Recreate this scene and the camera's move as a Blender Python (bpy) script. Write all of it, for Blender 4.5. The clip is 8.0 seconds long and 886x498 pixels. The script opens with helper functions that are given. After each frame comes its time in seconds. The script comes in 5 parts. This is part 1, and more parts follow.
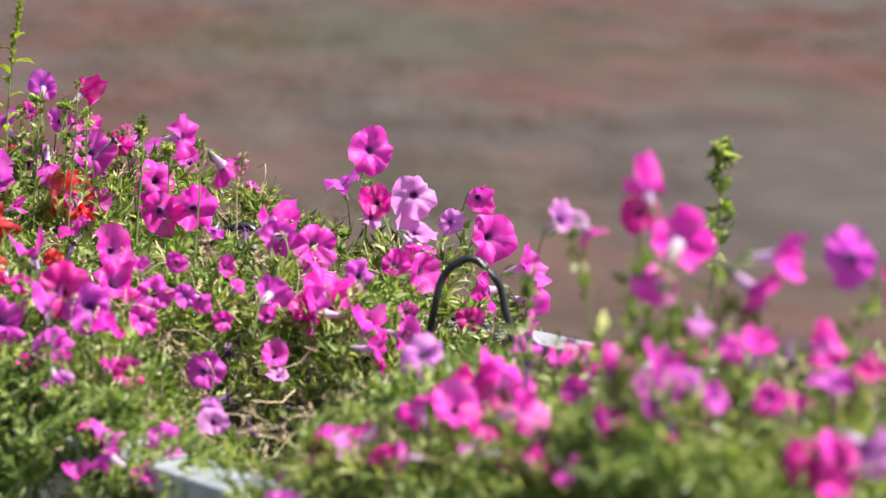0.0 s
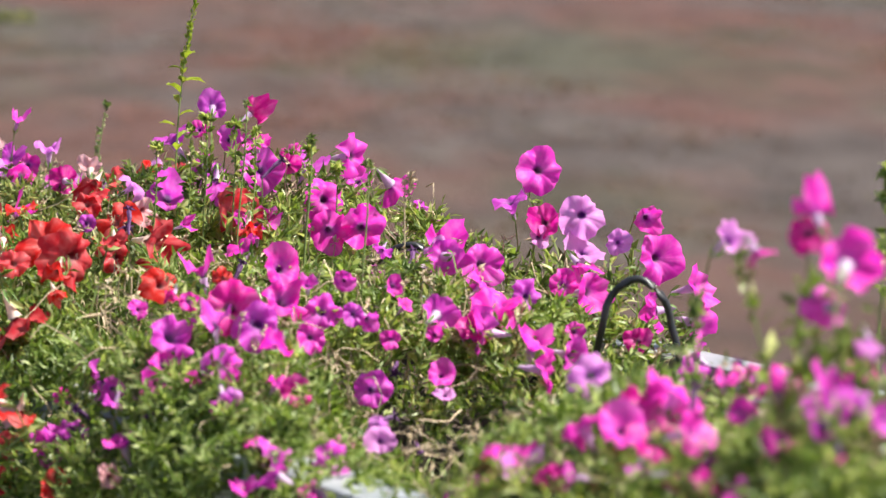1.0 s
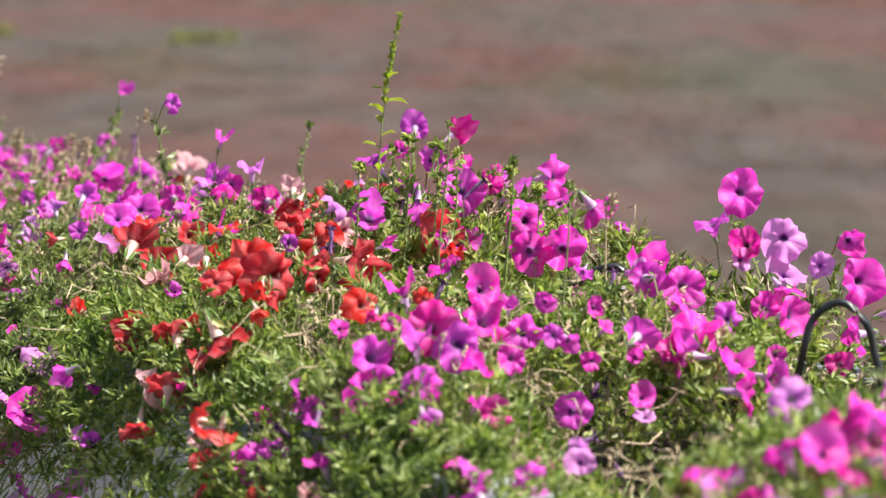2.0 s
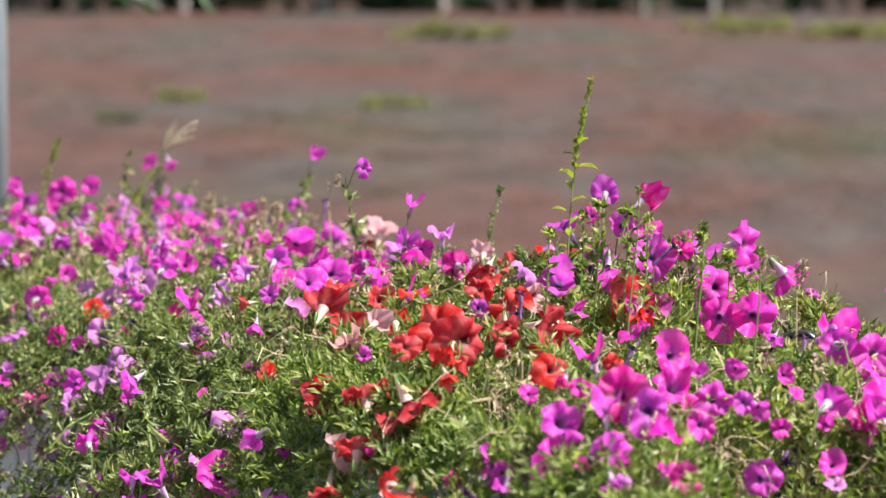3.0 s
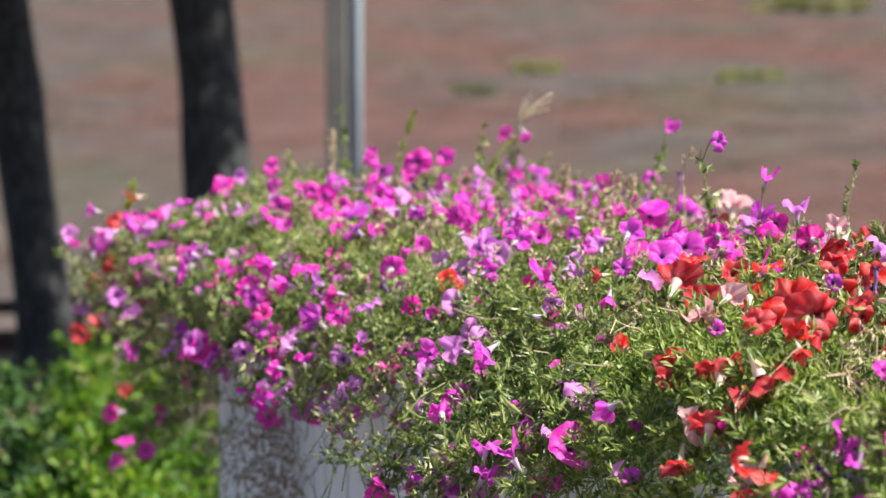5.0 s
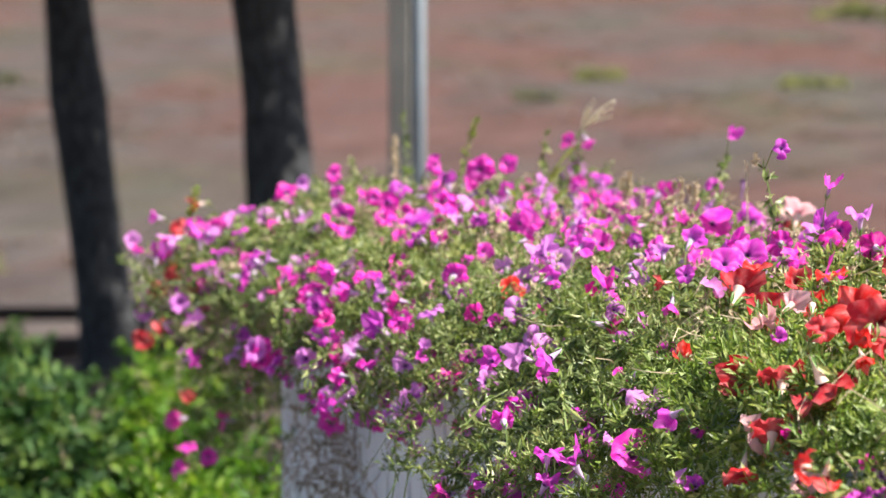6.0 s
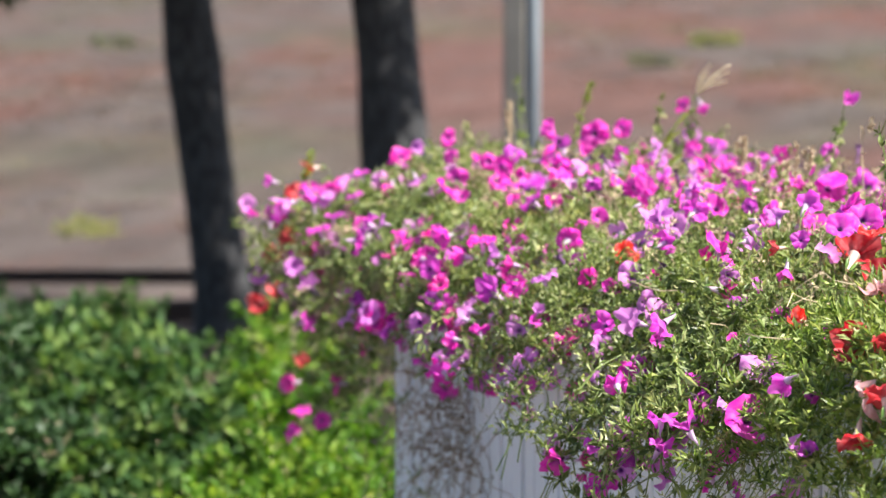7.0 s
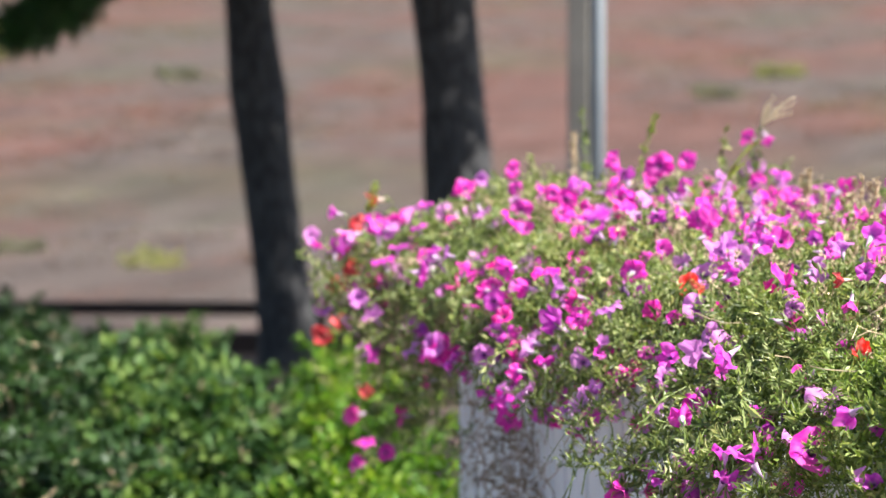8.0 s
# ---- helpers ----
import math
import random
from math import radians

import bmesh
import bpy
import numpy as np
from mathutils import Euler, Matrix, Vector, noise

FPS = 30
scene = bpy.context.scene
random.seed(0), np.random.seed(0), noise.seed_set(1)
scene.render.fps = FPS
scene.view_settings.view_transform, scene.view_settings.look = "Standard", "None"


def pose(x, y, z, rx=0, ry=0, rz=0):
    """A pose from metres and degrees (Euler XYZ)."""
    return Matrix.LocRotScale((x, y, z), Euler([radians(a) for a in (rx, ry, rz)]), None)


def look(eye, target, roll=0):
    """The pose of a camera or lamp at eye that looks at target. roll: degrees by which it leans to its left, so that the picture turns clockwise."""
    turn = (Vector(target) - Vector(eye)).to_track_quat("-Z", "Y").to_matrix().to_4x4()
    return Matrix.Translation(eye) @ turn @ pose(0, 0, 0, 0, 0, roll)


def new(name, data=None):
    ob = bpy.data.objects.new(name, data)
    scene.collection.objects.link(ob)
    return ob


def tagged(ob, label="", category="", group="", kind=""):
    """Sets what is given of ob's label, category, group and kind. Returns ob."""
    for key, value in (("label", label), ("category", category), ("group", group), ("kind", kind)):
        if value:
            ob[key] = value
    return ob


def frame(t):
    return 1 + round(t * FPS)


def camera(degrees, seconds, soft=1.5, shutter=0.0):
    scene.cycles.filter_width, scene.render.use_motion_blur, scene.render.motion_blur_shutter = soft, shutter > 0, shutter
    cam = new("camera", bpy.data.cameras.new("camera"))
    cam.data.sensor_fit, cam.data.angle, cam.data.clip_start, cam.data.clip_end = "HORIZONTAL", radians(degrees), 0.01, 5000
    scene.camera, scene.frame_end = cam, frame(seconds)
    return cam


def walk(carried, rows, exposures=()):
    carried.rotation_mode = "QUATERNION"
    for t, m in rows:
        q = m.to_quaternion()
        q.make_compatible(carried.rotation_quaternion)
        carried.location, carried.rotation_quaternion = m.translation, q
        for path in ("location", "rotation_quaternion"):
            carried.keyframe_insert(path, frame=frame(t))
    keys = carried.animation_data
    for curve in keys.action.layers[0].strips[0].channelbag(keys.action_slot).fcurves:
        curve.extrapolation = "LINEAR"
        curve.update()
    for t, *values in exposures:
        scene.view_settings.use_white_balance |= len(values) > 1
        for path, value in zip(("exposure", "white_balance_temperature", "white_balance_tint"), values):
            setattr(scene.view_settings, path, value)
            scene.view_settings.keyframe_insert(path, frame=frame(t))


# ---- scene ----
# ---- camera ----
# seconds, turn to the left, tilt up, lean (degrees); the camera stands on a tripod and pans
EYE_Z = 1.9
ROWS = (
    (0.0, -7.060, -6.620, -0.019), (0.2, -6.730, -6.330, 0.0), (0.5, -6.006, -6.446, 0.035), (1.0, -4.383, -6.306, -0.025), (1.2, -3.639, -6.156, -0.010),
    (2.3, -0.471, -5.774, 0.012), (2.5, -0.000, -5.437, 0.023), (3.0, 1.855, -4.931, -0.008), (3.5, 2.874, -5.160, 0.003),
    (4.0, 4.157, -5.515, -0.021), (4.5, 6.146, -5.272, 0.011), (5.0, 7.492, -5.367, 0.010), (5.2, 7.898, -5.228, -0.006),
    (6.3, 8.900, -5.305, 0.032), (6.5, 9.357, -5.601, 0.038), (7.0, 10.308, -5.821, 0.001), (7.5, 11.573, -5.416, -0.018),
    (8.0, 11.332, -5.314, -0.059),
)
cam = camera(14.0, 8.0, soft=1.5)
walk(cam, [(t, pose(0, 0, EYE_Z, 90 + tilt, 0, turn) @ pose(0, 0, 0, 0, 0, lean)) for t, turn, tilt, lean in ROWS], exposures=((0.0, 1.15), (4.5, 1.2), (8.0, 1.6)))
cam.data.dof.use_dof = True
cam.data.dof.focus_distance = 5.7
cam.data.dof.aperture_fstop = 5.3

# ---- light ----
SUN_AZ, SUN_EL = 99.0, 55.0        # degrees clockwise from +y, and above the horizon
world = bpy.data.worlds.new("world")
scene.world = world
world.use_nodes = True
wn = world.node_tree.nodes
sky = wn.new("ShaderNodeTexSky")
sky.sky_type, sky.sun_disc = "NISHITA", False
sky.sun_elevation, sky.sun_rotation = radians(SUN_EL), radians(SUN_AZ)
wn["Background"].inputs["Strength"].default_value = 0.065
world.node_tree.links.new(sky.outputs[0], wn["Background"].inputs["Color"])
sun = new("sun", bpy.data.lights.new("sun", "SUN"))
sun.data.energy, sun.data.angle, sun.data.color = 5.0, radians(0.5), (1.0, 0.95, 0.88)
sx, sy = math.sin(radians(SUN_AZ)) * math.cos(radians(SUN_EL)), math.cos(radians(SUN_AZ)) * math.cos(radians(SUN_EL))
sun.matrix_world = look((sx * 60, sy * 60, 60 * math.sin(radians(SUN_EL))), (0, 0, 0))


# ---- materials ----
class Nodes:
    """A small writer of node trees."""

    def __init__(self, name):
        self.mat = bpy.data.materials.new(name)
        self.mat.use_nodes = True
        self.tree = self.mat.node_tree
        self.bsdf = self.tree.nodes["Principled BSDF"]
        self.out = self.tree.nodes["Material Output"]

    def add(self, kind, **values):
        node = self.tree.nodes.new(kind)
        for key, value in values.items():
            node.inputs[key].default_value = value
        return node

    def link(self, a, b):
        self.tree.links.new(a, b)

    def coords(self):
        return self.add("ShaderNodeTexCoord").outputs["Object"]

    def spot(self):
        return self.add("ShaderNodeNewGeometry").outputs["Position"]

    def noise(self, where, scale, detail=4.0, rough=0.55):
        node = self.add("ShaderNodeTexNoise", Scale=scale, Detail=detail, Roughness=rough)
        self.link(where, node.inputs["Vector"])
        return node.outputs["Fac"]

    def ramp(self, fac, *stops):
        node = self.add("ShaderNodeValToRGB")
        e = node.color_ramp.elements
        while len(e) < len(stops):
            e.new(0.5)
        for k, (at, colour) in enumerate(stops):
            e[k].position, e[k].color = at, (*colour, 1)
        self.link(fac, node.inputs[0])
        return node.outputs[0]

    def mix(self, fac, a, b, how="MIX"):
        node = self.tree.nodes.new("ShaderNodeMix")
        node.data_type, node.blend_type = "RGBA", how
        for k, v in ((0, fac), (6, a), (7, b)):
            if isinstance(v, bpy.types.NodeSocket):
                self.link(v, node.inputs[k])
            else:
                node.inputs[k].default_value = v if k == 0 else (*v, 1)
        return node.outputs[2]

    def math(self, how, a, b=0.0, c=0.0):
        node = self.tree.nodes.new("ShaderNodeMath")
        node.operation = how
        for k, v in enumerate((a, b, c)):
            if isinstance(v, bpy.types.NodeSocket):
                self.link(v, node.inputs[k])
            else:
                node.inputs[k].default_value = v
        return node.outputs[0]

    def bump(self, height, strength, distance):
        node = self.add("ShaderNodeBump", Strength=strength, Distance=distance)
        self.link(height, node.inputs["Height"])
        self.link(node.outputs[0], self.bsdf.inputs["Normal"])

    def finish(self, colour, rough=0.6, metal=0.0, spec=0.5, thin=0.0, thin_tint=None):
        if isinstance(colour, bpy.types.NodeSocket):
            self.link(colour, self.bsdf.inputs["Base Color"])
        else:
            self.bsdf.inputs["Base Color"].default_value = (*colour, 1)
        if isinstance(rough, bpy.types.NodeSocket):
            self.link(rough, self.bsdf.inputs["Roughness"])
        else:
            self.bsdf.inputs["Roughness"].default_value = rough
        self.bsdf.inputs["Metallic"].default_value = metal
        self.bsdf.inputs["Specular IOR Level"].default_value = spec
        if thin:
            through_light = self.add("ShaderNodeBsdfTranslucent")
            if isinstance(colour, bpy.types.NodeSocket):
                self.link(self.mix(1.0, colour, thin_tint or (1, 1, 1), "MULTIPLY"), through_light.inputs["Color"])
            both = self.add("ShaderNodeMixShader", Fac=thin)
            self.link(self.bsdf.outputs[0], both.inputs[1])
            self.link(through_light.outputs[0], both.inputs[2])
            self.link(both.outputs[0], self.out.inputs["Surface"])
        return self.mat


def petal_material(name, rim_a, rim_b, inner, throat, veins=0.2):
    """Petals: a rim colour that varies from bloom to bloom, a deeper heart, fine veins."""
    m = Nodes(name)
    rnd = m.add("ShaderNodeObjectInfo").outputs["Random"]
    split = m.add("ShaderNodeSeparateXYZ")
    where = m.coords()
    m.link(where, split.inputs[0])
    x, y = split.outputs[0], split.outputs[1]
    r = m.math("SQRT", m.math("ADD", m.math("MULTIPLY", x, x), m.math("MULTIPLY", y, y)))
    around = m.math("ARCTAN2", y, x)
    vein = m.math("ABSOLUTE", m.math("SINE", m.math("MULTIPLY", around, 12.5)))
    rim = m.ramp(rnd, (0.0, rim_a), (1.0, rim_b))
    stain = m.noise(where, 90.0, 3.0)
    heart = m.math("ADD", m.math("MULTIPLY", r, 62.0), m.math("MULTIPLY", m.math("SUBTRACT", stain, 0.5), 0.5))
    heart = m.math("ADD", heart, m.math("MULTIPLY", m.math("SUBTRACT", rnd, 0.5), 0.5))
    colour = m.mix(m.ramp(heart, (0.30, (0, 0, 0)), (0.85, (1, 1, 1))), inner, rim)
    colour = m.mix(m.ramp(m.math("MULTIPLY", r, 125.0), (0.5, (0, 0, 0)), (0.95, (1, 1, 1))), throat, colour)
    colour = m.mix(m.math("MULTIPLY", m.math("POWER", m.math("SUBTRACT", 1.0, vein), 3.0), veins), colour, inner)
    # pale mottle puts light streaks and sunlit sheen into the petal colour
    colour = m.mix(m.ramp(m.noise(where, 55.0, 2.0), (0.42, (0, 0, 0)), (0.75, (0.20, 0.20, 0.20) if inner[2] > 0.1 else (0.36, 0.36, 0.36))), colour, (0.95, 0.66, 0.90) if inner[2] > 0.1 else (0.95, 0.5, 0.48))
    m.bump(m.math("ADD", m.math("MULTIPLY", vein, 0.4), stain), 0.2, 0.002)
    return m.finish(colour, m.ramp(stain, (0.35, (0.42, 0.42, 0.42)), (0.65, (0.62, 0.62, 0.62))), spec=0.4, thin=0.55)


def leaf_material(name, a, b, c, thin=0.4, rough=0.42, spec=0.5):
    m = Nodes(name)
    rnd = m.add("ShaderNodeNewGeometry").outputs["Random Per Island"]
    colour = m.ramp(rnd, (0.0, a), (0.6, b), (1.0, c))
    colour = m.mix(m.math("MULTIPLY", m.noise(m.spot(), 6.0, 3.0), 0.3), colour, b)
    colour = m.mix(1.0, colour, m.ramp(m.noise(m.spot(), 3.5, 3.0, 0.6), (0.35, (0.80, 0.86, 0.85)), (0.65, (1.18, 1.12, 1.0))), "MULTIPLY")
    return m.finish(colour, rough, spec=spec, thin=thin, thin_tint=(1.0, 1.0, 0.6))


PETALS = {
    "violet": petal_material("violet_petal", (0.70, 0.075, 0.64), (0.87, 0.055, 0.61), (0.40, 0.035, 0.42), (0.05, 0.005, 0.09)),
    "magenta": petal_material("magenta_petal", (0.93, 0.024, 0.50), (0.87, 0.045, 0.58), (0.50, 0.025, 0.42), (0.07, 0.003, 0.06)),
    "crimson": petal_material("crimson_petal", (0.82, 0.012, 0.32), (0.76, 0.014, 0.42), (0.48, 0.005, 0.18), (0.06, 0.002, 0.03)),
    "red": petal_material("red_petal", (0.60, 0.010, 0.022), (0.76, 0.060, 0.080), (0.36, 0.006, 0.018), (0.12, 0.004, 0.01), 0.08),
    "orange": petal_material("orange_red_petal", (0.80, 0.030, 0.018), (0.72, 0.014, 0.014), (0.42, 0.008, 0.012), (0.10, 0.004, 0.01), 0.08),
    "lilac": petal_material("lilac_petal", (0.80, 0.24, 0.78), (0.88, 0.34, 0.80), (0.46, 0.06, 0.52), (0.08, 0.01, 0.14)),
    "blush": petal_material("blush_petal", (0.84, 0.30, 0.31), (0.90, 0.56, 0.58), (0.68, 0.14, 0.15), (0.2, 0.01, 0.02)),
}


def plain(name, a, b, scale, rough=0.6, bump=0.0, metal=0.0, fine=40.0, spec=0.5, thin=0.0):
    m = Nodes(name)
    where = m.spot()
    fac = m.math("ADD", m.math("MULTIPLY", m.noise(where, scale, 5.0), 0.65), m.math("MULTIPLY", m.noise(where, scale * fine, 4.0), 0.35))
    if bump:
        m.bump(fac, 0.6, bump)
    return m.finish(m.ramp(fac, (0.32, a), (0.68, b)), rough, metal, spec, thin)


TUBE_PALE = plain("pale_flower_tube", (0.50, 0.24, 0.54), (0.84, 0.70, 0.84), 60.0, 0.45, 0.0005, thin=0.35)
TUBE_RED = plain("cream_flower_tube", (0.78, 0.46, 0.38), (0.90, 0.80, 0.70), 60.0, 0.45, 0.0005, thin=0.35)
CALYX = plain("green_calyx", (0.10, 0.20, 0.035), (0.20, 0.32, 0.07), 40.0, 0.5, thin=0.25)
WILTED = plain("wilted_petal", (0.03, 0.01, 0.04), (0.16, 0.05, 0.18), 80.0, 0.7, 0.001)
LEAF = leaf_material("petunia_leaf", (0.030, 0.050, 0.015), (0.205, 0.275, 0.080), (0.66, 0.69, 0.40), 0.48, 0.42, 0.5)
FRESH = leaf_material("fresh_petunia_leaf", (0.034, 0.064, 0.013), (0.235, 0.335, 0.068), (0.66, 0.71, 0.35), 0.50, 0.42, 0.5)
STEM = plain("green_stem", (0.10, 0.16, 0.03), (0.26, 0.31, 0.10), 9.0, 0.5)
DRY = plain("dry_stem", (0.26, 0.185, 0.10), (0.64, 0.52, 0.35), 14.0, 0.75, 0.0005)
DEAD = plain("dead_stem", (0.15, 0.115, 0.085), (0.46, 0.38, 0.29), 14.0, 0.85, 0.0005)
WEED = leaf_material("weed_leaf", (0.20, 0.30, 0.03), (0.34, 0.42, 0.05), (0.50, 0.52, 0.12), 0.5)
# the next two greens carry shade in their colour; far trees reuse the second
HALF_SHADED_LEAF = leaf_material("half_shaded_shrub_leaf", (0.018, 0.050, 0.016), (0.058, 0.130, 0.036), (0.22, 0.32, 0.085), 0.4, 0.6, 0.3)
DARK_AND_SHADED_LEAF = leaf_material("dark_and_shaded_leaf", (0.015, 0.04, 0.012), (0.03, 0.075, 0.02), (0.06, 0.12, 0.03), 0.3, 0.5)
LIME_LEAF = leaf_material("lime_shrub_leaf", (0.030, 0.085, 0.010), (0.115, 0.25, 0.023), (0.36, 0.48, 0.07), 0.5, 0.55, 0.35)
MARSH_GRASS = leaf_material("marsh_grass", (0.24, 0.25, 0.12), (0.32, 0.33, 0.16), (0.40, 0.40, 0.21), 0.5, 0.7, 0.2)
MARSH_BUSH = leaf_material("marsh_bush", (0.17, 0.178, 0.14), (0.22, 0.222, 0.18), (0.27, 0.265, 0.215), 0.5, 0.7, 0.2)
NEEDLE = leaf_material("pine_needle", (0.015, 0.05, 0.012), (0.03, 0.085, 0.02), (0.06, 0.13, 0.03), 0.25, 0.45)
SOIL = plain("potting_soil", (0.018, 0.012, 0.008), (0.075, 0.05, 0.032), 18.0, 0.95, 0.012)
WHITE = plain("white_paint", (0.72, 0.78, 0.85), (0.84, 0.88, 0.92), 5.0, 0.32, 0.0015)
# white rim paint greyed down: the plants' shade is in this colour
RIM_PAINT = plain("shade_grey_rim_paint", (0.17, 0.185, 0.20), (0.44, 0.455, 0.47), 9.0, 0.45, 0.002)
STRAW = plain("pale_straw", (0.54, 0.46, 0.32), (0.78, 0.70, 0.53), 20.0, 0.7, thin=0.3)
BLACK = plain("black_hose", (0.012, 0.012, 0.013), (0.03, 0.03, 0.032), 20.0, 0.35)
STEEL = plain("galvanised_steel", (0.24, 0.28, 0.31), (0.34, 0.385, 0.415), 3.0, 0.6, 0.0005, metal=0.25)
POST_PAINT = plain("weathered_grey_post", (0.12, 0.112, 0.098), (0.21, 0.196, 0.172), 2.5, 0.7, 0.002)
FENCE_WOOD = plain("dark_fence_wood", (0.022, 0.012, 0.009), (0.06, 0.032, 0.024), 1.5, 0.75, 0.004)
PALE_STONE = plain("pale_stone", (0.36, 0.32, 0.28), (0.55, 0.50, 0.45), 4.0, 0.85, 0.01)


def bark_material():
    m = Nodes("pine_bark")
    where = m.spot()
    stretch = m.add("ShaderNodeMapping")
    stretch.inputs["Scale"].default_value = (1, 1, 0.3)
    m.link(where, stretch.inputs[0])
    plates = m.add("ShaderNodeTexVoronoi", Scale=22.0)
    plates.feature = "DISTANCE_TO_EDGE"
    m.link(stretch.outputs[0], plates.inputs["Vector"])
    grain = m.noise(stretch.outputs[0], 40.0, 6.0)
    height = m.math("ADD", m.math("MINIMUM", plates.outputs["Distance"], 0.2), m.math("MULTIPLY", grain, 0.15))
    colour = m.ramp(height, (0.05, (0.012, 0.012, 0.013)), (0.28, (0.054, 0.054, 0.057)))
    lichen = m.ramp(m.noise(where, 2.3, 4.0), (0.60, (0, 0, 0)), (0.72, (0.34, 0.34, 0.34)))
    colour = m.mix(lichen, colour, (0.17, 0.166, 0.155))
    m.bump(height, 0.9, 0.02)
    return m.finish(colour, 0.9)


BARK = bark_material()


def field_material(name, tint, thin=0.0, spread=0.0):
    """Salt marsh: grey mud with drifts of red glasswort and some green."""
    m = Nodes(name)
    along = m.add("ShaderNodeMapping")
    along.inputs["Scale"].default_value = (1.0, 0.32, 1.0)
    m.link(m.spot(), along.inputs[0])
    where = along.outputs[0]
    small = m.noise(where, 1.1, 4.0, 0.65)
    mud = m.ramp(small, (0.3, (0.053, 0.040, 0.036)), (0.7, (0.103, 0.083, 0.075)))
    red = m.ramp(small, (0.3, (0.072, 0.037, 0.030)), (0.7, (0.126, 0.066, 0.055)))
    green = m.ramp(small, (0.3, (0.038, 0.041, 0.024)), (0.7, (0.084, 0.085, 0.050)))
    drift = m.math("ADD", m.math("MULTIPLY", m.noise(where, 0.17, 2.0, 0.5), 0.7), m.math("MULTIPLY", m.noise(where, 0.9, 3.0, 0.6), 0.3))
    colour = m.mix(m.ramp(drift, (0.43, (0, 0, 0)), (0.55, (1, 1, 1))), mud, red)
    shifted = m.add("ShaderNodeMapping")
    shifted.inputs["Location"].default_value = (31.0, 17.0, 0)
    m.link(where, shifted.inputs[0])
    grass = m.math("ADD", m.math("MULTIPLY", m.noise(shifted.outputs[0], 0.2, 2.0, 0.5), 0.7), m.math("MULTIPLY", m.noise(shifted.outputs[0], 1.4, 4.0, 0.7), 0.3))
    colour = m.mix(m.ramp(grass, (0.50, (0, 0, 0)), (0.64, (0.65, 0.65, 0.65))), colour, green)
    colour = m.mix(1.0, colour, tint, "MULTIPLY")
    # pale earth near the planter, unseen, added to bounce light onto its boards
    split = m.add("ShaderNodeSeparateXYZ")
    m.link(m.spot(), split.inputs[0])
    edge = m.math("ADD", split.outputs[1], m.math("MULTIPLY", m.noise(m.spot(), 0.6, 4.0), 5.0))
    bounce_earth = m.ramp(m.noise(m.spot(), 3.0, 6.0, 0.65), (0.3, (0.19, 0.162, 0.136)), (0.7, (0.32, 0.278, 0.238)))
    colour = m.mix(m.ramp(m.math("DIVIDE", edge, 20.0), (0.28, (1, 1, 1)), (0.5, (0, 0, 0))), colour, bounce_earth)
    if spread:
        rnd = m.add("ShaderNodeNewGeometry").outputs["Random Per Island"]
        hue = m.ramp(rnd, (0.0, (0.75, 0.95, 0.6)), (0.35, (1.0, 1.0, 0.95)), (0.7, (1.15, 0.95, 0.85)), (1.0, (1.35, 1.3, 1.25)))
        colour = m.mix(spread, colour, m.mix(1.0, colour, hue, "MULTIPLY"))
    m.bump(m.noise(m.spot(), 9.0, 6.0, 0.7), 0.8, 0.06)
    return m.finish(colour, 0.95, spec=0.2, thin=thin)


FIELD = field_material("marsh_ground", (0.885, 0.880, 0.868))
TUFT = field_material("marsh_plants", (1.9, 1.95, 1.95), 0.5, 0.7)

# ---- plan of the planter: u runs along it, n across it ----
E_U = (-0.411, 0.912)
E_N = (0.912, 0.411)
BOX_U0, BOX_U1, BOX_N0, BOX_N1, RIM_Z, SOIL_Z = 1.9, 8.25, 1.95, 2.88, 1.15, 1.09


def bump(u, n, cu, cn, ru, rn, h):
    return h * math.exp(-((u - cu) / ru) ** 2 - ((n - cn) / rn) ** 2)


def canopy_z(u, n):
    """Height of the top of the foliage over the planter."""
    steep = 1.0 / (1.0 + math.exp((u - 5.3) / 0.25)) / (1.0 + math.exp((3.25 - u) / 0.12))
    edge = min(1.0, max(0.0, (n - 1.62 - 0.10 * steep) / (0.42 - 0.15 * steep))) * min(1.0, max(0.0, (3.12 - n) / 0.35)) * min(1.0, max(0.0, (8.85 - u) / 0.5))
    near = 1.0 / (1.0 + math.exp((u - 6.2) / 0.35))
    z = 0.80 + (0.44 + 0.05 * near) * math.sqrt(edge)
    z += bump(u, n, 5.45, 2.55, 0.55, 0.35, 0.08)
    z += bump(u, n, 8.1, 2.4, 0.8, 0.5, 0.02)
    z += bump(u, n, 6.7, 2.3, 0.8, 0.4, 0.03)
    z += bump(u, n, 2.75, 2.05, 0.35, 0.3, 0.12)
    z -= bump(u, n, 4.22, 2.28, 0.22, 0.15, 0.16)
    z -= bump(u, n, 6.3, 2.75, 0.6, 0.4, 0.035)
    z -= bump(u, n, 3.86, 2.08, 0.20, 0.13, 0.18)
    z -= bump(u, n, 4.20, 2.80, 0.34, 0.26, 0.14)
    z -= bump(u, n, 3.85, 2.50, 0.30, 0.2, 0.11)
    z -= bump(u, n, 3.68, 2.72, 0.34, 0.20, 0.12)
    z -= bump(u, n, 3.15, 2.74, 0.38, 0.24, 0.15)
    z -= bump(u, n, 3.64, 1.95, 0.18, 0.13, 0.13)
    z += 0.035 * math.sin(7.1 * u + 2 * n) * math.sin(5.3 * n - 1.7 * u)
    return z


